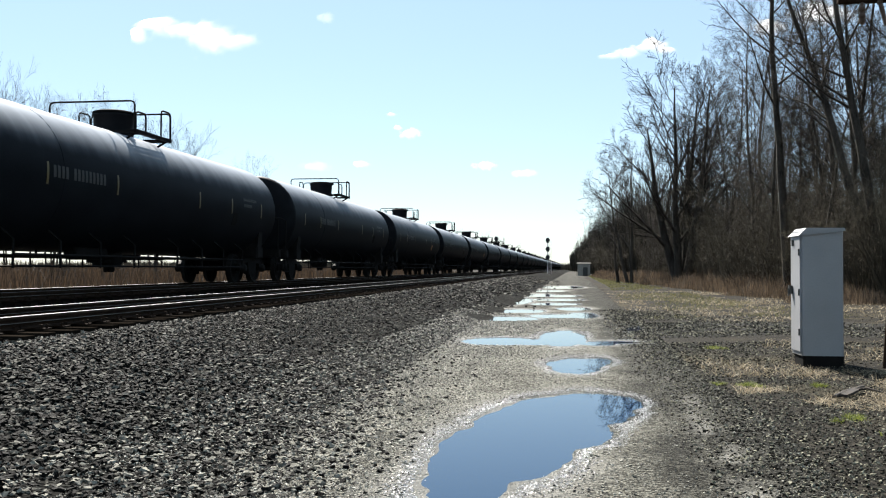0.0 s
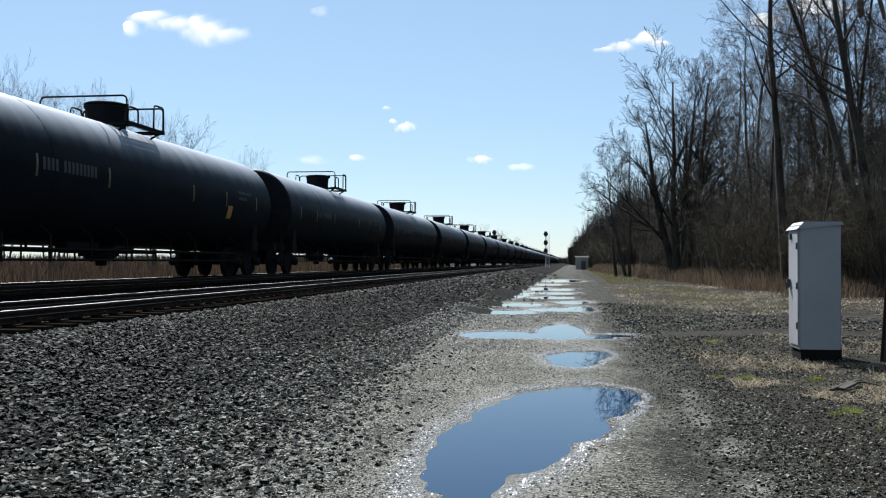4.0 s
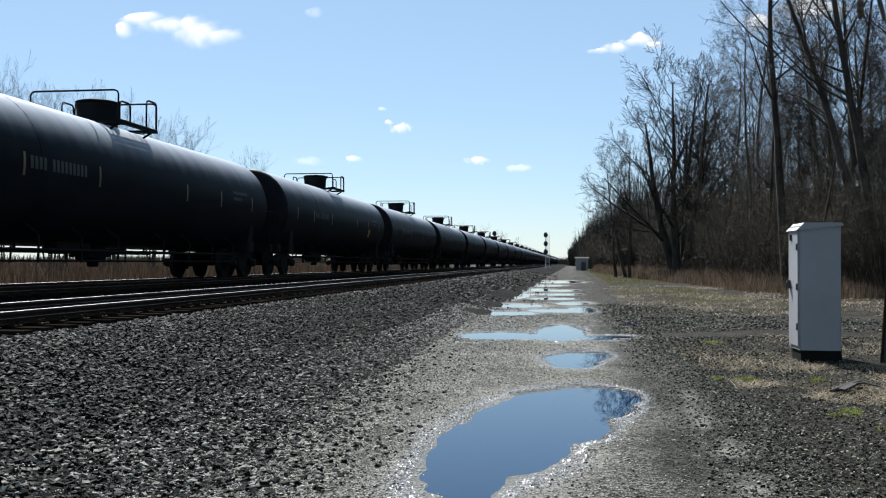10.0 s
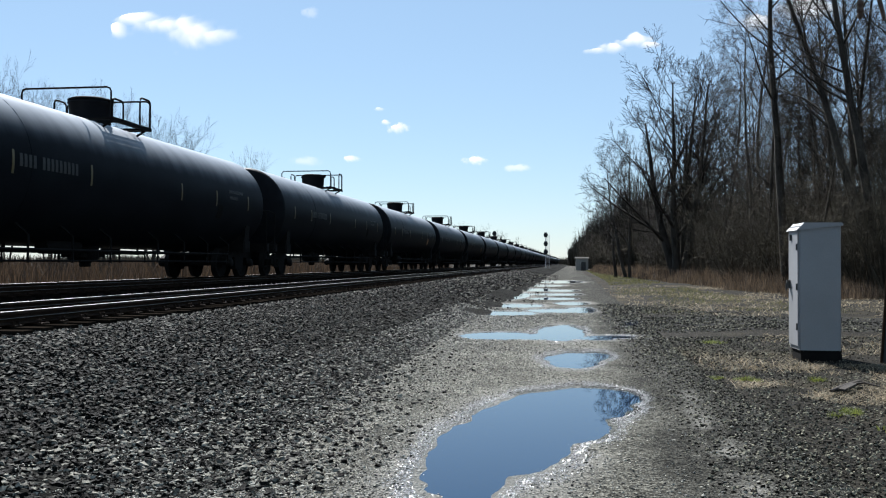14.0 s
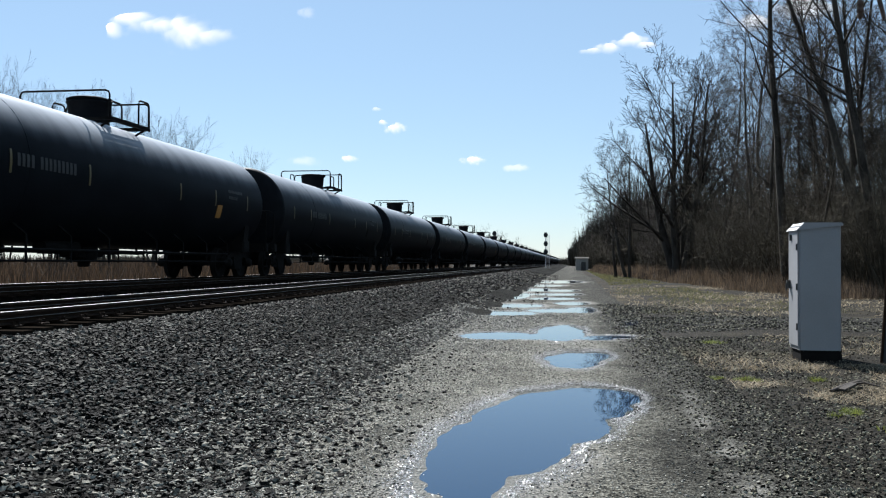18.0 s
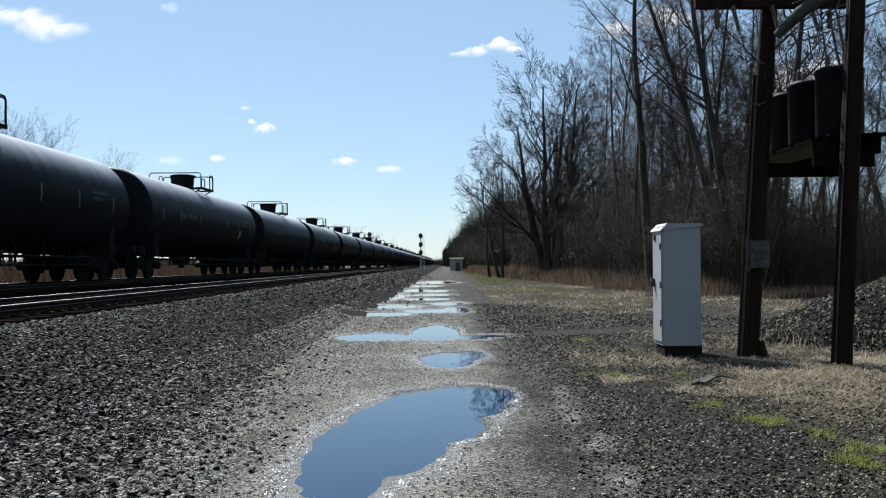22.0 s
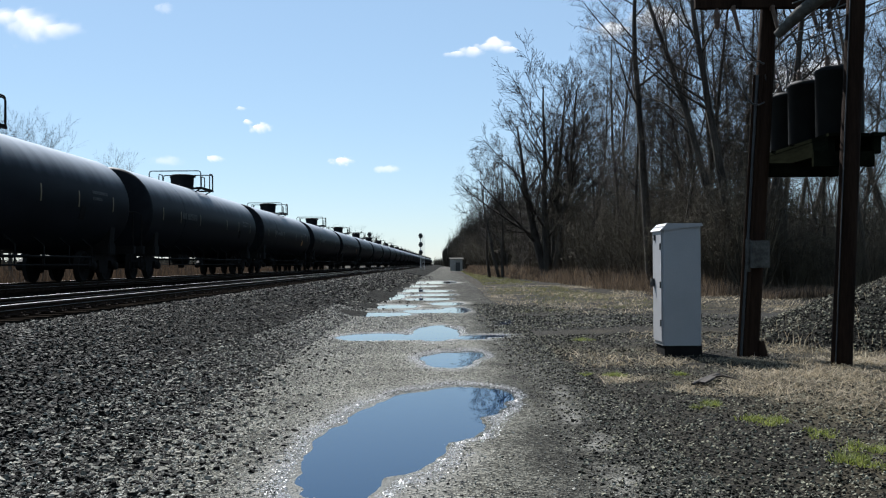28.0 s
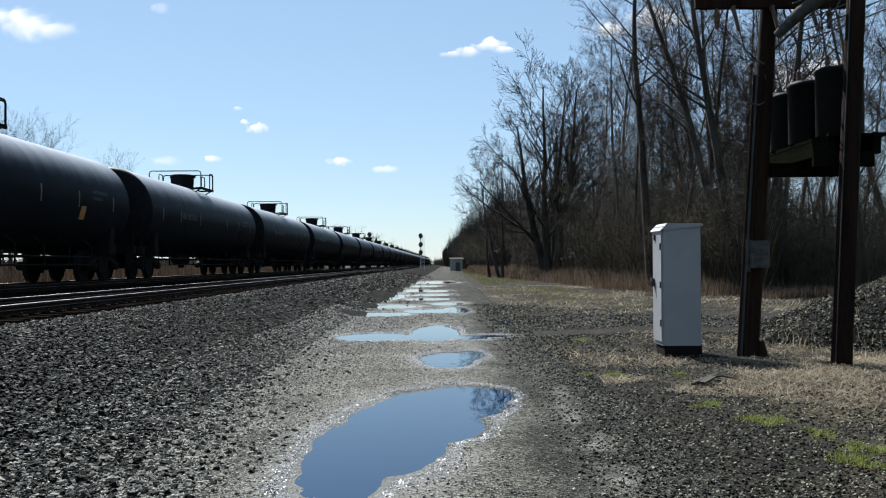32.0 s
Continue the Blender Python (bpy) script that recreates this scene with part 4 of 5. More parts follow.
def signal_mast(x, y, z0, top, label, side):
    s = thing("railway_signal", label, "railway signal", "signals by the line", m=pose(x, y, z0))
    h = top - z0
    part("mast", Shape().tube([(0, 0, 0.3), (0, 0, h)], 0.10, 10), SILVER if side > 0 else SIGNAL, s, "round mast")
    part("base", Shape().box((0, 0, 0.15), (0.8, 0.8, 0.5), 0.05), CONCRETE, s, "concrete footing")
    lad = Shape()
    for dx in (0.42, 0.72):
        lad.tube([(dx, -0.1, 0.2), (dx - 0.05, -0.1, h - 0.1)], 0.03, 5)
    for i in range(int(h / 0.35)):
        lad.tube([(0.42, -0.1, 0.4 + i * 0.35), (0.72, -0.1, 0.4 + i * 0.35)], 0.022, 4)
    part("ladder", lad, SILVER, s, "steel ladder behind the mast")
    for i, z in enumerate((h - 0.3, h - 2.0, h - 3.55)):
        if side < 0 and i:
            break
        hd = part("signal_head", Shape().turned([(0.02, -0.25), (0.36, -0.25), (0.42, -0.23), (0.42, -0.20), (0.2, -0.1), (0.16, 0.1)], "y", (0, 0, 0), 18).box((0, -0.05, 0), (0.52, 0.3, 0.95), 0.08), SIGNAL, s, "black signal head with its target", pose(0, -0.2, z))
        for dz in (-0.25, 0.25):
            part("hood", Shape().turned([(0.13, -0.55), (0.14, -0.55), (0.14, -0.25), (0.13, -0.25)], "y", (0, 0, dz), 12), SIGNAL, hd)
    if side > 0:
        part("walkway", Shape().box((0.1, -0.2, h - 3.2), (1.2, 0.7, 0.05), 0.02), SILVER, s)


signal_mast(-4.95, 180, 0.25, 7.2, "three-headed railway signal on a silver mast beside the ballast", 1)
signal_mast(-14.9, 181, 0.4, 7.5, "signal mast rising behind the passing tank cars", -1)


def bungalow():
    b = thing("signal_bungalow", "pale metal-clad signal hut by the far verge", "hut", m=pose(2.0, 190, -0.45))
    part("wall", Shape().box((0, 0, 1.45), (2.5, 2.4, 2.9), 0.04), BEIGE, b)
    part("roof", Shape().add([(-1.4, -1.35, 2.9), (1.4, -1.35, 2.9), (1.4, 1.35, 2.9), (-1.4, 1.35, 2.9), (-1.4, 0, 3.2), (1.4, 0, 3.2)], [(0, 1, 2, 3), (0, 1, 5, 4), (2, 3, 4, 5), (1, 2, 5), (3, 0, 4)]), BOOT, b)
    part("door", Shape().box((0.3, -1.22, 1.15), (0.9, 0.05, 2.1), 0.01), GALV, b)


bungalow()

# ---- gravel heap, fallen branch ----
def heap_z(x, y):
    r = np.sqrt(((x - 9.9) / 4.3) ** 2 + ((y - 17.6) / 3.2) ** 2) + 0.10 * waves(x, y, 1.2, 61)
    return -0.25 + 1.9 * np.clip(1.12 - r, 0, 1) ** 0.85


heap = new("gravel_heap", grid_mesh("gravel_heap", np.arange(5.0, 15.2, 0.14), np.arange(13.4, 22, 0.14), heap_z, BALLAST))
tagged(heap, "heap of crushed grey stone dumped at the edge of the woods", "gravel heap")

log = Shape()
r = random.Random(3)
a, b = Vector((2.93, 11.15, 0.05)), Vector((3.52, 12.0, 0.07))
pts = [a.lerp(b, k / 6) + Vector((r.uniform(-0.02, 0.02), 0, 0)) for k in range(7)]
log.tube(pts, [0.015, 0.03, 0.036, 0.04, 0.036, 0.03, 0.012], 8)
log.tube([pts[4], pts[4] + Vector((0.10, -0.10, 0.03)), pts[4] + Vector((0.24, -0.22, 0.0))], [0.02, 0.014, 0.008], 6)
log.box(pts[2] + Vector((0.05, -0.04, 0.01)), (0.07, 0.42, 0.03), 0.01, pose(0, 0, 0, 4, 8, -34))
solid("fallen_branch", log, LOG, "rotten broken branch lying on the gravel verge", "branch")


# ---- dirt turnout crossing the verge ----
def turnout_z(x, y):
    c = 23.4 + 0.05 * (x - 3) + 0.4 * waves(x, y * 0, 4, 91)
    off = np.abs(y - c) - 2.6 - 0.5 * waves(x, y, 1.5, 92)
    rut = -0.05 * np.exp(-((y - c - 0.9) / 0.3) ** 2) - 0.05 * np.exp(-((y - c + 0.9) / 0.3) ** 2)
    return verge_z(x, y) + 0.035 + rut + 0.03 * waves(x, y, 0.6, 93) - 0.16 * smooth01(-0.3, 0.7, off) - 0.2 * smooth01(13, 16, x) - 0.2 * smooth01(1.9, 1.4, x)


# ---- loose stone ----
CUBE = np.array([(x, y, z) for x in (-1, 1) for y in (-1, 1) for z in (-1, 1)], float)
CUBE_T = np.array([(0, 1, 3), (0, 3, 2), (4, 6, 7), (4, 7, 5), (0, 4, 5), (0, 5, 1), (2, 3, 7), (2, 7, 6), (0, 2, 6), (0, 6, 4), (1, 5, 7), (1, 7, 3)])
OCTA = np.array([(1, 0, 0), (-1, 0, 0), (0, 1, 0), (0, -1, 0), (0, 0, 1), (0, 0, -1)], float) * 1.4
OCTA_T = np.array([(0, 2, 4), (2, 1, 4), (1, 3, 4), (3, 0, 4), (2, 0, 5), (1, 2, 5), (3, 1, 5), (0, 3, 5)])


def stones(name, x, y, z, size, seed, material, label, blocky=True, flat=0.75, category="gravel"):
    """Crushed stone: each one angular, turned its own way and part sunk in its bed."""
    rs = np.random.RandomState(seed)
    base, tri = (CUBE, CUBE_T) if blocky else (OCTA, OCTA_T)
    n, k = len(x), len(base)
    v = base[None] * rs.uniform(0.55, 1.0, (n, k, 1)) + rs.uniform(-0.35, 0.35, (n, k, 3))
    v = v * rs.uniform(0.6, 1.15, (n, 1, 3)) * (size / 2)[:, None, None]
    q = rs.normal(size=(n, 4))
    q /= np.linalg.norm(q, axis=1)[:, None]
    w, a, b, c = q.T
    m = np.stack([np.stack([1 - 2 * (b * b + c * c), 2 * (a * b - c * w), 2 * (a * c + b * w)], 1),
                  np.stack([2 * (a * b + c * w), 1 - 2 * (a * a + c * c), 2 * (b * c - a * w)], 1),
                  np.stack([2 * (a * c - b * w), 2 * (b * c + a * w), 1 - 2 * (a * a + b * b)], 1)], 1)
    v = np.einsum("nij,nkj->nki", m, v)
    v[:, :, 2] *= flat
    v += np.stack([x, y, z + size * 0.16], 1)[:, None]
    f = (tri[None] + (np.arange(n) * k)[:, None, None]).reshape(-1, 3)
    ob = new(name, arrays_mesh(name, v.reshape(-1, 3), f, material))
    return tagged(ob, label, category, kind="stuff")


def scatter(n, x0, x1, y0, y1, seed, power=1.0, test=None):
    rs = np.random.RandomState(seed)
    u = rs.rand(n)
    y = y0 * (y1 / y0) ** (u ** power)
    x = x0 + (x1 - x0) * rs.rand(n)
    keep = (x > -0.70 * y - 0.3) & (x < 0.56 * y + 0.3)
    if test is not None:
        keep &= test(x, y, rs.rand(n))
    return x[keep], y[keep], rs


x, y, rs = scatter(112000, -6.25, -1.3, 4.3, 110, 101, 0.9, lambda x, y, k: (k < np.clip((-1.55 - np.clip(0.06 * (y - 7), 0, 1.1) - x) / 2.0, 0.03, 1)) & (pool(x, y) < -0.08))
k = y < 13
base = np.maximum(bed_z(x, y), road_surface(x, y) * (x > -2.7) - 0.3 * (x <= -2.7))
size = 0.024 + 0.036 * rs.rand(len(x)) ** 1.5
wide = (0.030 + 0.050 * rs.rand(len(x)) ** 1.5) * np.clip(y / 20, 0.9, 3.0)
far = ~k & (rs.rand(len(x)) < np.interp(y, [13, 22, 60], [0.85, 0.5, 0.4]))
# Stones farther up the shoulder get the darker colour.
upslope = x + 0.5 * waves(x, y, 1.6, 65) + 0.25 * rs.rand(len(x)) < -3.45
for keep, grade, m, seed, label in ((k & ~upslope, size, STONE, 113, "crushed grey ballast stones at the foot of the track"), (k & upslope, size, DARK_STONE, 117, "darker ballast stones high on the track's shoulder"),
                                    (far & ~upslope, wide, STONE, 102, "crushed grey ballast stones on the track's shoulder"), (far & upslope, wide, DARK_STONE, 118, "darker ballast stones along the track")):
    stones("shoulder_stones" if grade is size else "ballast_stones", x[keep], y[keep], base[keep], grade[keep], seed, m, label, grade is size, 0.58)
x, y, rs = scatter(12000, -9.2, -6.2, 8, 60, 103)
stones("track_stones", x, y, bed_z(x, y) - 0.01, 0.04 + 0.03 * rs.rand(len(x)), 104, STONE, "grey ballast stones between the ties", False)
x, y, rs = scatter(115000, -3.5, 2.1, 5.2, 30, 105, 1.15, lambda x, y, k: (pool(x, y) < -0.01) & (k < 0.45 + 0.55 * smooth01(-0.9, -1.4, x) - 0.36 * smooth01(0.0, 0.6, x)))
stones("road_grit", x, y, np.maximum(road_surface(x, y), bed_z(x, y)), (0.009 + 0.020 * rs.rand(len(x)) ** 3) * np.clip(y / 12, 1, 2), 106, GRIT, "fine loose stones on the gravel road", False, 0.6)
x, y, rs = scatter(105000, 0.7, 9.5, 5.2, 34, 107, 1.0, lambda x, y, k: k < np.clip(1.9 - 0.20 * x - 0.03 * y + 0.7 * waves(x, y, 1.5, 63) + 0.7 * smooth01(19.5, 21, y) * smooth01(28, 26, y), 0.03, 1) * np.clip((x - 0.8) / 0.7, 0, 1))
stones("verge_gravel", x, y, np.maximum(np.where(x < 2.6, road_surface(x, y), -1.0), np.where((y > 19.5) & (y < 27.5), turnout_z(x, y), verge_z(x, y))), (0.012 + 0.022 * rs.rand(len(x)) ** 2) * np.clip(y / 14, 0.9, 1.8), 108, CHIP, "dark gravel strewn over the verge")
rs = np.random.RandomState(109)
x, y = rs.uniform(5.2, 13.5, 24000), rs.uniform(13.6, 20.5, 24000)
k = heap_z(x, y) > 0.02
stones("heap_stones", x[k], y[k], heap_z(x, y)[k], 0.025 + 0.035 * rs.rand(k.sum()), 110, CHIP, "loose stones covering the gravel heap", False, 0.9)
# coarse stone thinning out from the foot of the ballast over the road
x, y, rs = scatter(26000, -3.0, -0.6, 5.2, 40, 115, 1.0, lambda x, y, k: (pool(x, y) < -0.04) & (k < np.clip((-0.95 - np.clip(0.06 * (y - 7), 0, 1.0) - x + 0.35 * waves(x, y, 1.3, 64)) / 1.6, 0, 1) ** 2))
stones("strewn_stones", x, y, np.maximum(road_surface(x, y), bed_z(x, y)), (0.016 + 0.026 * rs.rand(len(x)) ** 2) * np.clip(y / 16, 0.9, 2.0), 116, STONE, "ballast stones strewn over the edge of the road", False, 0.62)
# wet grit along the puddles' rims, its colour whitened in place of sun glints
rs = np.random.RandomState(111)
x, y = rs.uniform(-1.7, 1.3, 200000), 5.2 + 17 * rs.rand(200000) ** 1.3
p = pool(x, y)
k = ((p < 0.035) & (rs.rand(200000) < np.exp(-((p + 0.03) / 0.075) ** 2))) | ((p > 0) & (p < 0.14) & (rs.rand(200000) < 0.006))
GLINT_GRIT = mat("wet_grit", (0.30, 0.285, 0.275), (0.65, 0.63, 0.61), 30, (0.10, 0.30), 0.1, 160, island=True)
stones("wet_grit", x[k], y[k], np.maximum(road_surface(x[k], y[k]), -0.004), 0.007 + 0.012 * rs.rand(k.sum()) ** 2, 112, GLINT_GRIT, "wet grit round the puddles, whitened for the sun's glints", False, 0.6)

# ---- trees ----
class Wood:
    """Bare branches as thin tapered tubes."""

    def __init__(self):
        self.v, self.f = [], []

    def limb(self, pts, r0, r1, sides):
        o, n = len(self.v), len(pts)
        for i, p in enumerate(pts):
            d = (pts[min(i + 1, n - 1)] - pts[max(i - 1, 0)])
            d.normalize()
            a = d.cross(Vector((0.31, 0.95, 0.05)))
            a.normalize()
            b = d.cross(a)
            rad = r0 + (r1 - r0) * i / (n - 1)
            for j in range(sides):
                t = 2 * math.pi * j / sides
                self.v.append(p + (a * math.cos(t) + b * math.sin(t)) * rad)
        for i in range(n - 1):
            for j in range(sides):
                k = (j + 1) % sides
                self.f.append((o + i * sides + j, o + i * sides + k, o + (i + 1) * sides + k, o + (i + 1) * sides + j))

    def mesh(self, name, material):
        return arrays_mesh(name, np.array([tuple(p) for p in self.v]), np.array(self.f), material, True)


def grow(wood, r, start, direction, length, radius, level, plan):
    """One limb with its side limbs; plan holds, level by level: segments, wander, up-pull, side limbs, their angle and length, sides."""
    seg, wander, pull, kids, angle, ratio, sides, first = plan[level]
    pts, d = [start.copy()], direction.copy()
    for i in range(seg):
        d = d + Vector((r.uniform(-1, 1), r.uniform(-1, 1), r.uniform(-1, 1))) * wander + Vector((0, 0, pull))
        d.normalize()
        pts.append(pts[-1] + d * (length / seg))
    tip = radius * ((0.14 if level == 0 else 0.28) if level + 1 < len(plan) else 0.5)
    wood[min(level, 2) // 2 if level < 2 else 1].limb(pts, radius, tip, sides)
    if level + 1 >= len(plan):
        return
    for k in range(kids):
        s = first + (1 - first) * (k + r.uniform(0.1, 0.9)) / kids
        i = min(int(s * seg), seg - 1)
        p = pts[i].lerp(pts[i + 1], s * seg - i)
        axis = (pts[i + 1] - pts[i]).normalized()
        side = axis.cross(Vector((r.uniform(-1, 1), r.uniform(-1, 1), r.uniform(-1, 1))))
        side.normalize()
        a = radians(angle * r.uniform(0.7, 1.3))
        way = axis * math.cos(a) + side * math.sin(a)
        grow(wood, r, p, way, length * ratio * (1.15 - 0.65 * s) * r.uniform(0.7, 1.2), max((radius + (tip - radius) * s) * (0.44 if level else 0.42), FINE[0]), level + 1, plan)


FINE = [0.0085]  # the thinnest twigs of the tree in hand
PLANS = {  # segments, wander, up-pull, side limbs, angle, length ratio, sides, first
    "forest": [(14, 0.07, 0.03, 16, 44, 0.38, 8, 0.22), (9, 0.11, 0.04, 7, 42, 0.42, 5, 0.18), (5, 0.08, 0.04, 6, 42, 0.55, 3, 0.1), (2, 0.07, 0.02, 3, 42, 0.90, 3, 0.1), (1, 0.1, 0.0, 0, 0, 0, 3, 0)],
    "high": [(14, 0.06, 0.03, 15, 48, 0.27, 8, 0.40), (9, 0.13, 0.04, 8, 44, 0.42, 5, 0.15), (5, 0.08, 0.04, 5, 44, 0.58, 3, 0.1), (2, 0.07, 0.02, 3, 42, 0.90, 3, 0.1), (1, 0.1, 0.0, 0, 0, 0, 3, 0)],
    "spread": [(10, 0.06, 0.02, 12, 40, 0.48, 8, 0.20), (8, 0.07, 0.035, 8, 38, 0.46, 4, 0.12), (4, 0.05, 0.04, 6, 36, 0.58, 3, 0.1), (2, 0.05, 0.03, 2, 34, 0.95, 3, 0.1), (1, 0.1, 0.0, 0, 0, 0, 3, 0)],
    "slim": [(12, 0.08, 0.03, 15, 46, 0.28, 6, 0.14), (6, 0.11, 0.04, 6, 44, 0.48, 4, 0.12), (3, 0.09, 0.03, 5, 42, 0.65, 3, 0.1), (2, 0.08, 0.02, 2, 42, 0.9, 3, 0.1), (1, 0.1, 0.0, 0, 0, 0, 3, 0)],
    "upswept": [(8, 0.05, 0.03, 12, 32, 0.42, 5, 0.28), (6, 0.05, 0.04, 6, 30, 0.5, 3, 0.15), (3, 0.05, 0.03, 4, 28, 0.6, 3, 0.1), (1, 0.05, 0.05, 0, 0, 0, 3, 0)],
    "snag": [(9, 0.13, 0.0, 6, 58, 0.40, 7, 0.35), (6, 0.26, 0.04, 5, 50, 0.42, 4, 0.25), (4, 0.24, 0.0, 4, 50, 0.5, 3, 0.2), (2, 0.2, 0, 0, 0, 0, 3, 0)],
}


def make_tree(seed, plan, height, stems, radius, name="tree", label="", lean=(0, 0), group="bare trees of the wood", open_out=(0.10, 0.26), fine=0.0085):
    r = random.Random(seed)
    FINE[0] = fine
    trunk, crown = Wood(), Wood()
    for s in range(stems):
        a = 2 * math.pi * s / max(1, stems - (stems > 3)) + r.uniform(-0.3, 0.3)
        out = 0.0 if stems == 1 else 0.03 if stems > 3 and s == 0 else r.uniform(*open_out)
        d = Vector((math.cos(a) * out + lean[0], math.sin(a) * out + lean[1], 1)).normalized()
        base = Vector((math.cos(a), math.sin(a), 0)) * (0.0 if stems == 1 else radius * 0.7)
        grow((trunk, crown), r, base - d * 0.3, d, height * r.uniform(0.85, 1.0), radius * (1.0 if stems == 1 else r.uniform(0.6, 0.85)), 0, PLANS[plan])
    t = thing(name, label, "tree", group)
    part("trunk", trunk.mesh("trunk", BARK), BARK, t)
    part("crown", crown.mesh("crown", TWIG), TWIG, t)
    return t


def shrub(seed, height, label):
    r = random.Random(seed)
    w = Wood()
    stems = Wood()
    plan = [(4, 0.14, 0.03, 6, 40, 0.5, 3, 0.2), (3, 0.2, 0.03, 5, 45, 0.5, 3, 0.1), (1, 0.25, 0.0, 3, 50, 0.6, 3, 0.1), (1, 0.2, 0, 0, 0, 0, 3, 0)]
    for s in range(9):
        a = r.uniform(0, 6.3)
        d = Vector((math.cos(a) * r.uniform(0.1, 0.6), math.sin(a) * r.uniform(0.1, 0.6), 1)).normalized()
        grow((stems, w), r, Vector((math.cos(a) * r.uniform(0, 0.8), math.sin(a) * r.uniform(0, 0.8), -0.1)), d, height * r.uniform(0.6, 1), 0.03, 0, plan)
    t = thing("shrub", label, "shrub", "leafless thicket under the trees")
    part("stem_clump", stems.mesh("stem_clump", BRUSH), BRUSH, t)
    part("crown", w.mesh("crown", BRUSH), BRUSH, t)
    return t


def edge(y):
    """How far right of the road the wood begins."""
    return np.interp(y, [20, 34, 45, 60, 85, 100, 130, 220, 300, 420, 700], [19, 14.5, 11.5, 10.5, 10.0, 7.5, 6.0, 4.4, 3.2, 2.0, -3.0])


def put(src, x, y, s, turn, used):
    z = float(verge_z(np.array([x]), np.array([y]))[0])
    m = pose(x, y, z, 0, 0, turn) @ Matrix.Diagonal((s, s, s, 1))
    if src in used:
        return copy_thing(src, m)
    used.add(src)
    src.matrix_basis = m
    return src


def skyline(u):
    """How steeply the wood's crowns rise above the eye, by bearing to the right of the line."""
    return float(np.interp(u, [-0.02, -0.005, 0.0085, 0.025, 0.05, 0.10, 0.14, 0.17, 0.22, 0.5], [0.006, 0.014, 0.038, 0.060, 0.080, 0.10, 0.15, 0.21, 0.30, 0.36]))


def build_trees():
    used = set()
    tall = [make_tree(20 + i, plan, h, 1, r, label="tall bare forest tree with a straight grey trunk", lean=l, fine=0.0072)
            for i, (plan, h, r, l) in enumerate([("forest", 20, 0.19, (0.0, 0)), ("high", 24, 0.26, (-0.10, 0.02)), ("forest", 18, 0.15, (0.07, 0)), ("high", 22, 0.26, (-0.14, -0.04)), ("forest", 17, 0.14, (-0.12, 0.02))])]
    slim = [make_tree(40 + i, "slim", h, 1, r, label="slender leafless young tree in the wood", lean=l) for i, (h, r, l) in enumerate([(14, 0.085, (0.07, 0)), (12, 0.07, (-0.09, 0)), (16, 0.095, (0.0, 0.05)), (13, 0.08, (0.12, 0.05))])]
    broad = make_tree(61, "spread", 15.5, 6, 0.48, label="broad many-stemmed bare tree standing before the wood", open_out=(0.12, 0.36), fine=0.014)
    broad_b = make_tree(62, "spread", 14.0, 2, 0.30, label="bare tree with arching fine branches at the wood's edge", lean=(-0.12, 0), open_out=(0.08, 0.2), fine=0.012)
    snag = make_tree(64, "snag", 10.0, 1, 0.20, label="half-dead tree with crooked jutting limbs", lean=(-0.16, 0))
    forked = make_tree(67, "high", 20.0, 3, 0.30, label="tall bare tree forked low into leaning stems", lean=(-0.12, 0), open_out=(0.12, 0.34), fine=0.0068)
    put(broad, 9.5, 85, 1.15, 20, used)
    put(broad_b, 5.5, 94, 0.92, 0, used)
    put(snag, 4.5, 97, 0.95, 100, used)
    put(tall[1], 11.0, 50, 1.0, 0, used)
    put(forked, 13.6, 43, 1.05, 0, used)
    put(tall[0], 12.9, 47, 0.95, 10, used)
    put(tall[3], 16.4, 45, 1.05, 0, used)
    put(tall[2], 15.0, 57, 1.1, 80, used)
    put(tall[4], 20.0, 44, 1.1, 30, used)
    for i, s in enumerate(slim):
        put(s, 11.6 + 2.3 * i, 46 + 3 * i, 1.0, 30 * i, used)
    for i, (x, y, s) in enumerate(((11.6, 62, 1.0), (12.8, 66, 1.05), (13.4, 72, 1.1), (10.9, 57, 0.9), (14.4, 70, 1.0), (11.4, 74, 0.95), (12.4, 79, 0.9), (13.2, 84, 1.0), (15.5, 62, 1.0))):
        put((tall[2], tall[0], slim[2], tall[4])[i % 4], x, y, s, 67 * i, used)
    heights = {t: h for t, h in zip(tall + slim + [broad_b, forked], (20, 24, 18, 22, 17, 14, 12, 16, 13, 14, 20))}
    r = random.Random(9)

    def stand(n, near, far, power, kinds, gap, low, wide, lean_in=1.1):
        """Trees strewn through the wood, none taller than its skyline there."""
        spots = []
        for _ in range(n * 30):
            if len(spots) >= n:
                break
            y = near + (far - near) * r.random() ** power
            e = float(edge(y))
            x = e + 0.6 + r.random() ** lean_in * max(6.0, wide * y - e + 6)
            if any((x - a) ** 2 + (y - b) ** 2 < gap for a, b in spots):
                continue
            spots.append((x, y))
            src = r.choice(kinds)
            cap = (1.5 + skyline(x / y) * y) / heights[src]
            size = min(r.uniform(low, 1.15), cap * r.uniform(0.72, 1.04))
            if size > 0.22:
                put(src, x, y, size, r.uniform(0, 360), used)

    stand(34, 46, 110, 1.1, tall + slim + [forked, broad_b], 3.0, 0.80, 0.50)
    stand(66, 58, 125, 1.0, slim, 0.9, 0.55, 0.40, 1.4)
    stand(25, 100, 230, 1.0, slim + [tall[4], broad_b], 2.0, 0.6, 0.40)
    stand(45, 95, 160, 1.0, slim, 1.5, 0.6, 0.12)
    stand(62, 130, 460, 1.4, [slim[0], slim[2], broad_b], 3.0, 0.6, 0.03)
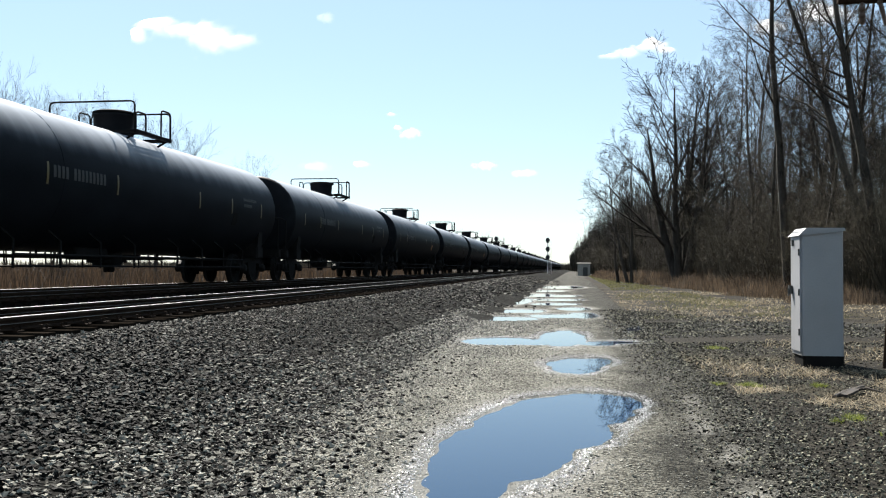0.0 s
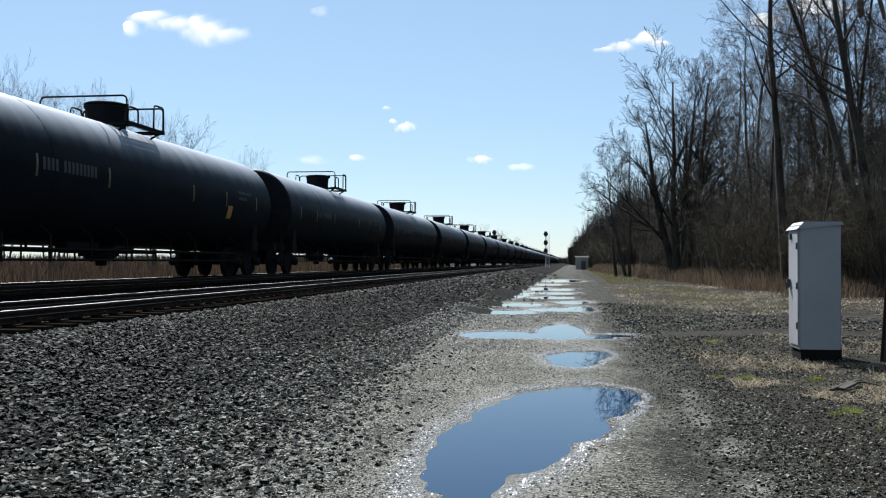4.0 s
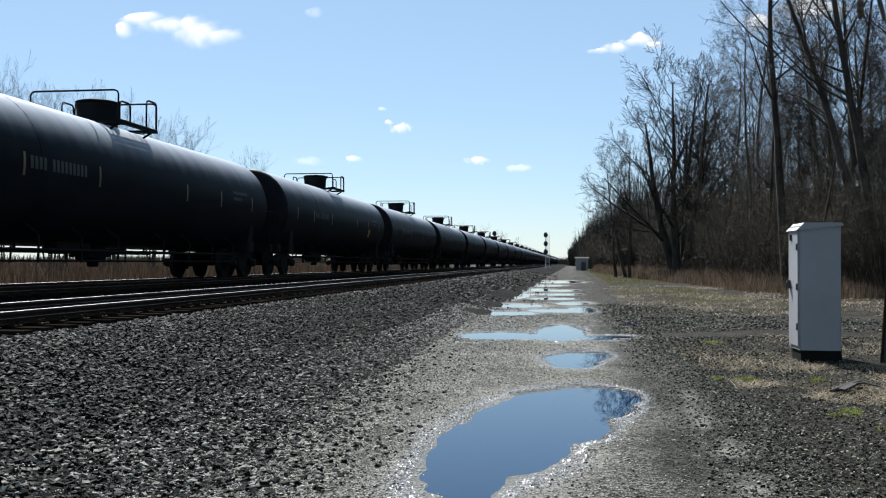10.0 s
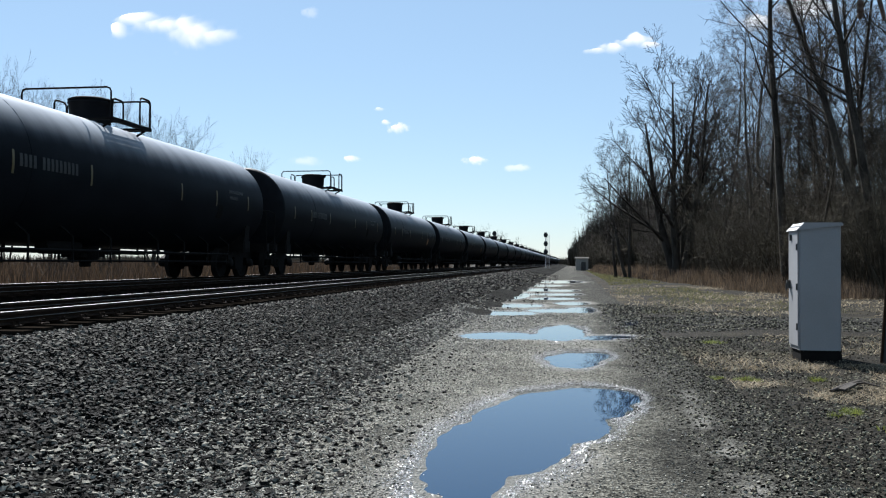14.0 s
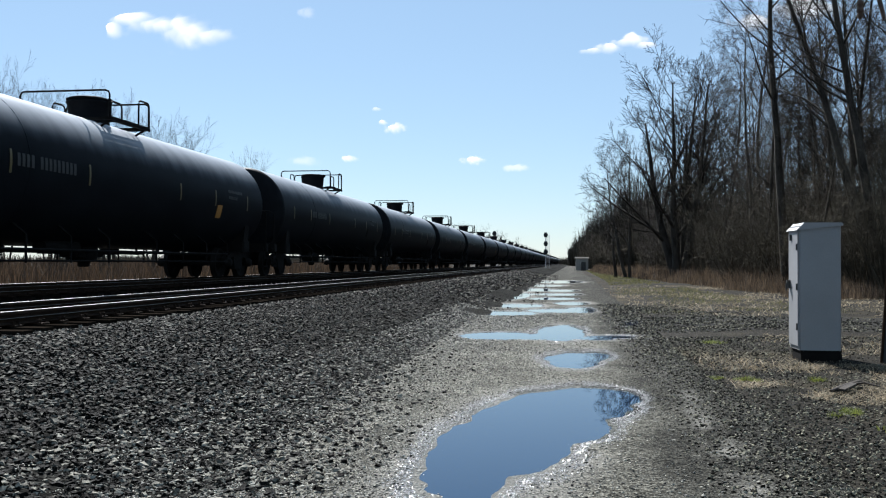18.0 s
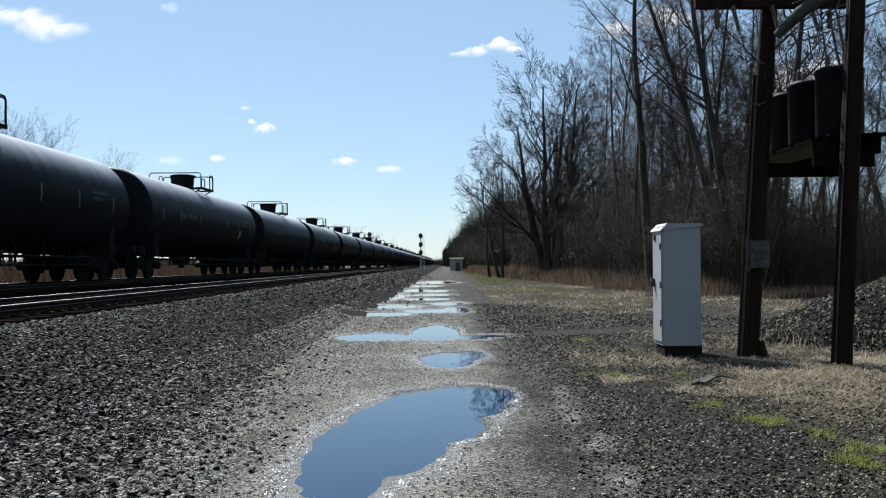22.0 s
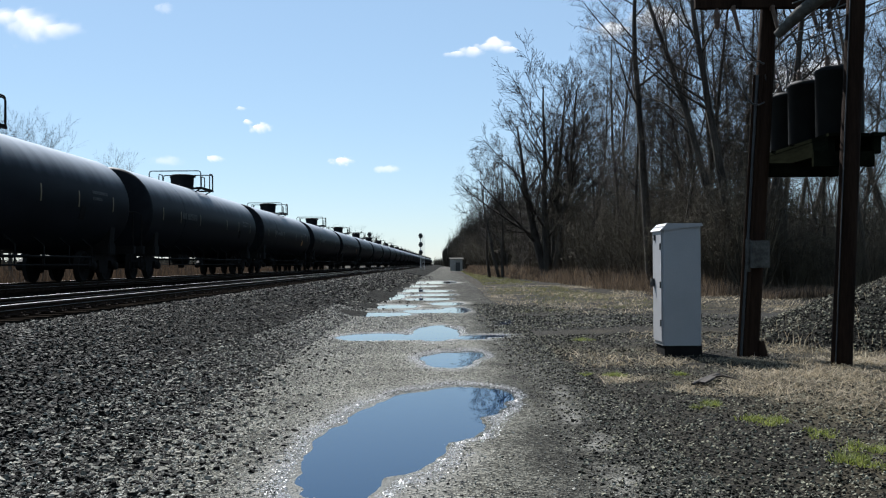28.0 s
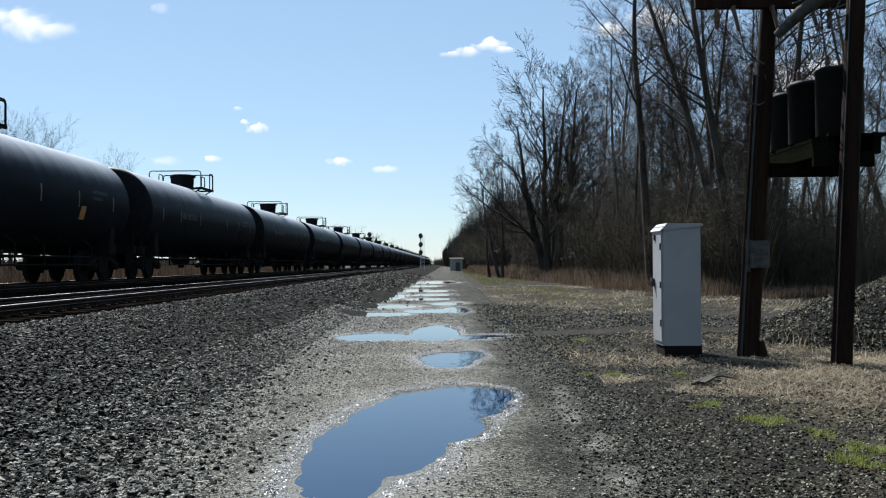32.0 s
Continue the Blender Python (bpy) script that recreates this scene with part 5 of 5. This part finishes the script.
    young = make_tree(66, "upswept", 13.0, 3, 0.11, label="young bare tree with upswept thin branches beyond the track", group="bare trees beyond the track", fine=0.0065)
    # beyond the train
    for x, y, h in ((-38.3, 60, 19), (-40.5, 62, 16), (-36.8, 59, 13.5), (-35.6, 62, 14), (-34.0, 60, 13.6), (-32.4, 59, 13.4), (-31.6, 63, 12.5), (-30.2, 60, 12.6),
                    (-29.0, 59, 13.0), (-27.6, 62, 11.6), (-26.6, 60, 11.7), (-25.4, 62, 10.8), (-24.5, 60, 11.2), (-30, 260, 13), (-27, 300, 14), (-24, 330, 13), (-26, 380, 14), (-22, 410, 13)):
        put(young, x - 1.6, y, h / 16.2, r.uniform(0, 360), used)
    put(young, -22.6, 64, 0.60, 40, used)
    thickets = [shrub(80 + i, h, "leafless brown thicket of thin stems") for i, h in enumerate((3.2, 4.6, 5.6))]
    for i in range(260):
        y = 40 + 130 * r.random() ** 1.3
        x = float(edge(y)) + 0.8 + r.random() ** 1.5 * max(6.0, 0.48 * y - float(edge(y)) + 4)
        if i >= 110:
            x = max(y * r.uniform(0.10, 0.46), float(edge(y)) + 0.8)
        put(thickets[i % 3] if i > 30 else thickets[i % 2], x, y, r.uniform(0.8, 1.2) * (1.0 if i < 110 or x > 0.33 * y else 1.4), r.uniform(0, 360), used)
    for i in range(46):
        y = 108 + 190 * (i / 46) + r.uniform(-3, 3)
        put(thickets[i % 3], float(edge(y)) + r.uniform(0.8, 5.0), y, r.uniform(1.5, 2.2), r.uniform(0, 360), used)


build_trees()


def sprigs(name, x, y, z, height, width, spread, seed, material, label, category, bend=0.35):
    """Blades or stems: a bent tapering strip each."""
    rs = np.random.RandomState(seed)
    n = len(x)
    a, t = rs.uniform(0, 2 * math.pi, n), rs.uniform(0, 2 * math.pi, n)
    wv = np.stack([np.cos(t), np.sin(t), np.zeros(n)], 1) * (width / 2)[:, None]
    out = np.stack([np.cos(a), np.sin(a), np.zeros(n)], 1) * (rs.rand(n) * spread * height)[:, None]
    p0 = np.stack([x, y, z], 1)
    p1 = p0 + out * bend + np.stack([0 * x, 0 * x, height * 0.55], 1)
    p2 = p0 + out + np.stack([0 * x, 0 * x, height * rs.uniform(0.75, 1.0, n)], 1)
    v = np.stack([p0 - wv, p0 + wv, p1 + wv * 0.8, p1 - wv * 0.8, p2], 1).reshape(-1, 3)
    o = (np.arange(n) * 5)[:, None]
    f = np.concatenate([o + [0, 1, 2], o + [0, 2, 3], o + [3, 2, 4]], 0)
    return tagged(new(name, arrays_mesh(name, v, f, material)), label, category, kind="stuff")


def land(x, y):
    return verge_z(x, y)


def build_growth():
    rs = np.random.RandomState(7)
    # russet tall grass before the wood
    n = 34000
    y = 36 + 150 * rs.rand(n) ** 1.7
    back = rs.rand(n)
    x = np.interp(y, [36, 42, 70, 118, 186], [11.5, 9.3, 7.6, 4.0, 3.4]) + back * np.interp(y, [36, 60, 186], [5.5, 6.0, 3.0]) + 1.1 * waves(y, y * 0, 3, 71)
    k = waves(x, y, 2.0, 72) > -0.35
    x, y, back = x[k], y[k], back[k]
    sprigs("tall_dead_grass", x, y, land(x, y) - 0.03, (0.60 + 0.80 * rs.rand(len(x))) * (1 + 0.5 * waves(x, y, 3.5, 86)) * (0.35 + 0.75 * smooth01(0.0, 0.4, back)) * np.interp(y, [38, 50], [0.55, 1.0]), 0.018 * np.clip(y / 40, 1, 3), 0.5, 73, RUSSET, "russet band of tall dead grass before the wood", "grass")
    # straw matted on the verge
    n = 60000
    y = 10 + 52 * rs.rand(n) ** 1.5
    x = 1.9 + rs.rand(n) * np.minimum(0.52 * y + 1, 16)
    k = (waves(x, y, 1.6, 74) + 0.035 * (x - 4.2) > 0.02) & ~((x > 5.6) & (heap_z(x, y) > 0.02)) & (rs.rand(n) < np.interp(y, [14, 24, 60], [1, 0.55, 0.45])) & (np.abs(y - 23.3) > 3.2 + 0.8 * waves(x, y, 2, 75))
    x, y = x[k], y[k]
    sprigs("matted_straw", x, y, land(x, y) - 0.01, 0.03 + 0.10 * rs.rand(len(x)) ** 2, 0.009 * np.clip(y / 10, 1, 4), 3.5, 76, DRY, "matted pale dead grass on the verge", "grass", 0.5)
    n = 36000
    y = rs.uniform(6.2, 14.2, n)
    x = 2.0 + rs.rand(n) * 5.6
    k = ((y > 9.3) | (rs.rand(n) < 0.12)) & (waves(x, y, 1.1, 88) + 0.22 * (x - 4.3) - 0.10 * np.abs(y - 11.2) > -0.2) & (x < 0.56 * y)
    x, y = x[k], y[k]
    sprigs("straw_mat", x, y, land(x, y) - 0.005, 0.02 + 0.07 * rs.rand(len(x)) ** 2, 0.006 + 0.004 * rs.rand(len(x)), 5.0, 89, DRY, "flattened pale straw over the dirt by the poles", "grass", 0.5)
    # dead weeds by the poles and the heap
    n = 900
    x, y = rs.uniform(4.6, 8.2, n), rs.uniform(11.5, 17.5, n)
    k = waves(x, y, 0.8, 77) > 0.0
    x, y = x[k], y[k]
    sprigs("dead_weeds", x, y, np.maximum(land(x, y), heap_z(x, y)) - 0.01, 0.08 + 0.34 * rs.rand(len(x)) ** 2, np.full(len(x), 0.008), 0.6, 78, DRY, "dry weeds standing round the poles", "weeds")
    # grass along the road's far edge
    n = 16000
    y = 26 + 170 * rs.rand(n) ** 1.6
    x = 2.0 + 0.02 * np.clip(y - 40, 0, 40) + rs.rand(n) * np.interp(y, [26, 45, 110, 196], [7, 5.0, 2.0, 1.6])
    k = waves(x, y, 3.0, 79) > -0.1
    x, y = x[k], y[k]
    sprigs("verge_grass", x, y, land(x, y) - 0.01, 0.05 + 0.12 * rs.rand(len(x)), 0.012 * np.clip(y / 25, 1, 5), 1.2, 80, PALE_GRASS, "thin green-yellow grass along the road's edge", "grass")
    # reeds in the field beyond the line
    n = 26000
    y = 14 + 150 * rs.rand(n) ** 1.3
    x = -19 - 40 * rs.rand(n) ** 1.3
    sprigs("reeds", x, y, land(x, y) - 0.05, 1.05 + 0.85 * rs.rand(n), np.full(n, 0.05), 0.35, 81, REED, "brown field of dead reeds beyond the track", "reeds")
    # stems deep in the wood
    n = 52000
    y = 42 + 180 * rs.rand(n) ** 1.4
    x = edge(y) + 0.6 + rs.rand(n) ** 1.1 * np.maximum(12, 0.5 * y - edge(y) + 12)
    sprigs("undergrowth", x, y, land(x, y) - 0.1, 0.8 + 4.4 * rs.rand(n) ** 2.2 * np.interp(x / y, [0.25, 0.4], [1, 0.6]), 0.016 * np.clip(y / 45, 1, 4), 0.7, 82, BRUSH, "dense leafless undergrowth in the wood", "undergrowth", 0.2)
    n = 46000
    y = 52 + 130 * rs.rand(n) ** 1.2
    x = edge(y) + 1.5 + rs.rand(n) ** 1.5 * (12 + 0.40 * y)
    u = np.interp(x / y, [0.03, 0.10, 0.15, 0.25, 0.36, 0.5], [0.8, 0.9, 1.0, 1.0, 0.55, 0.5])
    sprigs("deep_wood", x, y, land(x, y) - 0.1, (1.5 + 6.5 * rs.rand(n) ** 2.6) * u, 0.026 * np.clip(y / 55, 1, 3), 0.6, 87, BRUSH, "dense bare wood behind the front trees", "woods", 0.2)
    # the far wood
    n = 60000
    y = 118 + 620 * rs.rand(n) ** 1.2
    x = edge(y) + 0.5 + rs.rand(n) ** 1.5 * 60
    sprigs("far_wood", x, y, land(x, y) - 0.1, (7 + 12 * rs.rand(n)) * (0.80 + 0.35 * waves(x, y, 12, 95)), 0.10 * np.clip(y / 200, 1, 4), 0.14, 83, BRUSH, "bare woods far along the line", "woods")
    n = 30000
    y = 600 + 420 * rs.rand(n)
    x = -420 + 700 * rs.rand(n) ** 1.0
    k = np.abs(x - TRACK_FAR) > 2.6
    x, y = x[k], y[k]
    sprigs("tree_line", x, y, land(x, y) - 0.1, 4 + 8 * rs.rand(len(x)) * (0.6 + 0.4 * waves(x, y, 40, 84)), np.full(len(x), 0.45), 0.4, 85, BRUSH, "low grey tree line on the horizon", "woods", 0.2)


build_growth()


def tuft(x, y, n, size, seed, m=GREEN, label="small tuft of fresh green grass in the gravel"):
    rs = np.random.RandomState(seed)
    n = int(n * 2.0)
    c = rs.randint(0, 7, n)  # a few crowns of blades
    cx, cy = rs.normal(0, size * 0.36, 7), rs.normal(0, size * 0.5, 7)
    px, py = cx[c] + rs.normal(0, size * 0.16, n), cy[c] + rs.normal(0, size * 0.2, n)
    z = verge_z(np.array([x]), np.array([y]))[0]
    ob = sprigs("grass_tuft", px, py, np.zeros(n) - 0.01, 0.02 + 0.055 * rs.rand(n), np.full(n, 0.0065), 1.5, seed + 1, m, label, "grass tuft")
    ob["kind"] = "thing"
    ob["group"] = "grass tufts"
    ob.matrix_basis = pose(x, y, z)


for i, (x, y, n, s) in enumerate(((2.28, 12.45, 260, 0.22), (3.12, 12.55, 140, 0.14), (2.72, 9.75, 160, 0.22), (2.95, 8.75, 240, 0.26), (3.15, 8.0, 140, 0.2), (3.10, 6.95, 320, 0.32), (3.35, 7.4, 150, 0.25), (2.75, 18.3, 220, 0.4), (1.85, 12.6, 90, 0.12))):
    tuft(x, y, n, s, 300 + i * 3)

MUD = earth("wet_dirt", [(0.25, (0.006, 0.0057, 0.005)), (0.5, (0.015, 0.014, 0.012)), (0.85, (0.05, 0.046, 0.038))], 0.6, 26, 0.8, 0.9, dist=0.02)
tagged(new("turnout", grid_mesh("turnout", np.arange(1.3, 16, 0.12), np.arange(19, 28, 0.10), turnout_z, MUD)), "rutted damp dirt turnout leading off into the wood", "dirt road", kind="structure")

# ---- clouds ----
CLOUD = bpy.data.materials.new("cloud")
CLOUD.use_nodes = True
cn, cl = CLOUD.node_tree.nodes, CLOUD.node_tree.links.new
cn.remove(cn["Principled BSDF"])
at, em, tr, mx = cn.new("ShaderNodeAttribute"), cn.new("ShaderNodeEmission"), cn.new("ShaderNodeBsdfTransparent"), cn.new("ShaderNodeMixShader")
at.attribute_name = "cover"
em.inputs[0].default_value, em.inputs[1].default_value = (1.0, 0.98, 0.95, 1), 0.50
cl(at.outputs["Fac"], mx.inputs[0])
cl(tr.outputs[0], mx.inputs[1])
cl(em.outputs[0], mx.inputs[2])
cl(mx.outputs[0], cn["Material Output"].inputs[0])
CLOUDS = []


def cloud(px, py, speed, blobs, size, seed, faint=1.0):
    """A small fair-weather cloud far off: px, py are its bearings in thousandths from the line of the track, size its half width likewise."""
    D = 3800.0
    w, h = size * 1.6 * D / 1000, size * 0.75 * D / 1000
    nx, ny = 90, 48
    u, v = np.meshgrid(np.linspace(-1.6, 1.6, nx), np.linspace(-0.75, 0.75, ny))
    den = np.full(u.shape, -1.0)
    for a, b, ra, rb in blobs:
        den = np.maximum(den, 1 - np.sqrt(((u - a) / ra) ** 2 + ((v - b) / rb) ** 2))
    den = den * 1.35 + 0.62 * waves(u, v, 0.42, seed, 4) + 0.40 * waves(u, v, 0.16, seed + 40, 3) + 0.14
    den = smooth01(-0.05, 1.25, den) * faint * smooth01(1.6, 1.4, np.abs(u)) * smooth01(0.75, 0.6, np.abs(v))
    i = (np.arange(ny - 1)[:, None] * nx + np.arange(nx - 1)[None]).ravel()
    bulge = 60 * np.clip(den, 0, 1)
    me = arrays_mesh("cloud", np.stack([u * w / 1.6, -bulge, v * h / 0.75], -1).reshape(-1, 3), np.stack([i, i + 1, i + nx + 1, i + nx], 1), CLOUD, True)
    q = me.attributes.new("cover", "FLOAT", "POINT")
    q.data.foreach_set("value", den.astype(np.float32).ravel())
    ob = tagged(new("cloud", me), "small white fair-weather cloud in the blue sky", "cloud", "clouds")
    CLOUDS.append((ob, px / 1000 * D, D, 1.5 + py / 1000 * D, -speed / 1000 * D))


cloud(-437, 259, 1.45, [(0.25, 0.0, 0.62, 0.30), (-0.15, 0.12, 0.65, 0.16), (-0.75, 0.25, 0.45, 0.10), (0.6, -0.08, 0.42, 0.18), (-1.0, 0.1, 0.12, 0.12)], 70, 201)
cloud(57, 230, 1.0, [(0.35, 0.14, 0.5, 0.20), (0.05, 0.08, 0.4, 0.14), (0.75, -0.02, 0.4, 0.10), (-0.35, -0.06, 0.5, 0.18), (-0.85, -0.14, 0.45, 0.09)], 36, 202, 0.95)
cloud(-189, 147, 0.8, [(0.1, 0.0, 0.7, 0.35), (-0.6, 0.35, 0.3, 0.15)], 17, 203)
cloud(-101, 111, 0.6, [(0.0, 0.0, 0.9, 0.32)], 15, 204)
cloud(-57, 102, 0.4, [(0.0, 0.0, 0.9, 0.25)], 17, 205, 0.6)
cloud(-238, 114, 0.6, [(0.0, 0.0, 0.8, 0.3)], 12, 206, 0.8)
cloud(-288, 112, 0.6, [(0.0, 0.0, 0.9, 0.25)], 22, 207, 0.4)
cloud(-283, 275, 1.1, [(0.0, 0.1, 0.5, 0.35), (-0.4, 0.2, 0.3, 0.25)], 18, 208, 0.28)
cloud(-207, 168, 0.8, [(0.0, 0.0, 0.8, 0.3)], 8, 209, 0.6)
cloud(385, 195, 0.7, [(0.0, 0.0, 0.9, 0.35), (0.6, 0.2, 0.5, 0.3)], 60, 210)
cloud(190, 250, 0.7, [(0.0, 0.0, 0.9, 0.3)], 30, 211)
cloud(240, 262, 0.7, [(0.0, 0.0, 0.9, 0.35)], 40, 212)


def motions():
    for ob, k in CARS:
        walk(ob, [(t, pose(TRACK_FAR, train_place(t) + CAR * (k - 1.5), RAIL_FAR + 0.008)) for t in (0, 2, 6, 10, 14, 19, 21, 26, 32)])
    for ob, x, y, z, v in CLOUDS:
        walk(ob, [(t, pose(x + v * (t - 12), y, z)) for t in (0, 16, 32)])


motions()
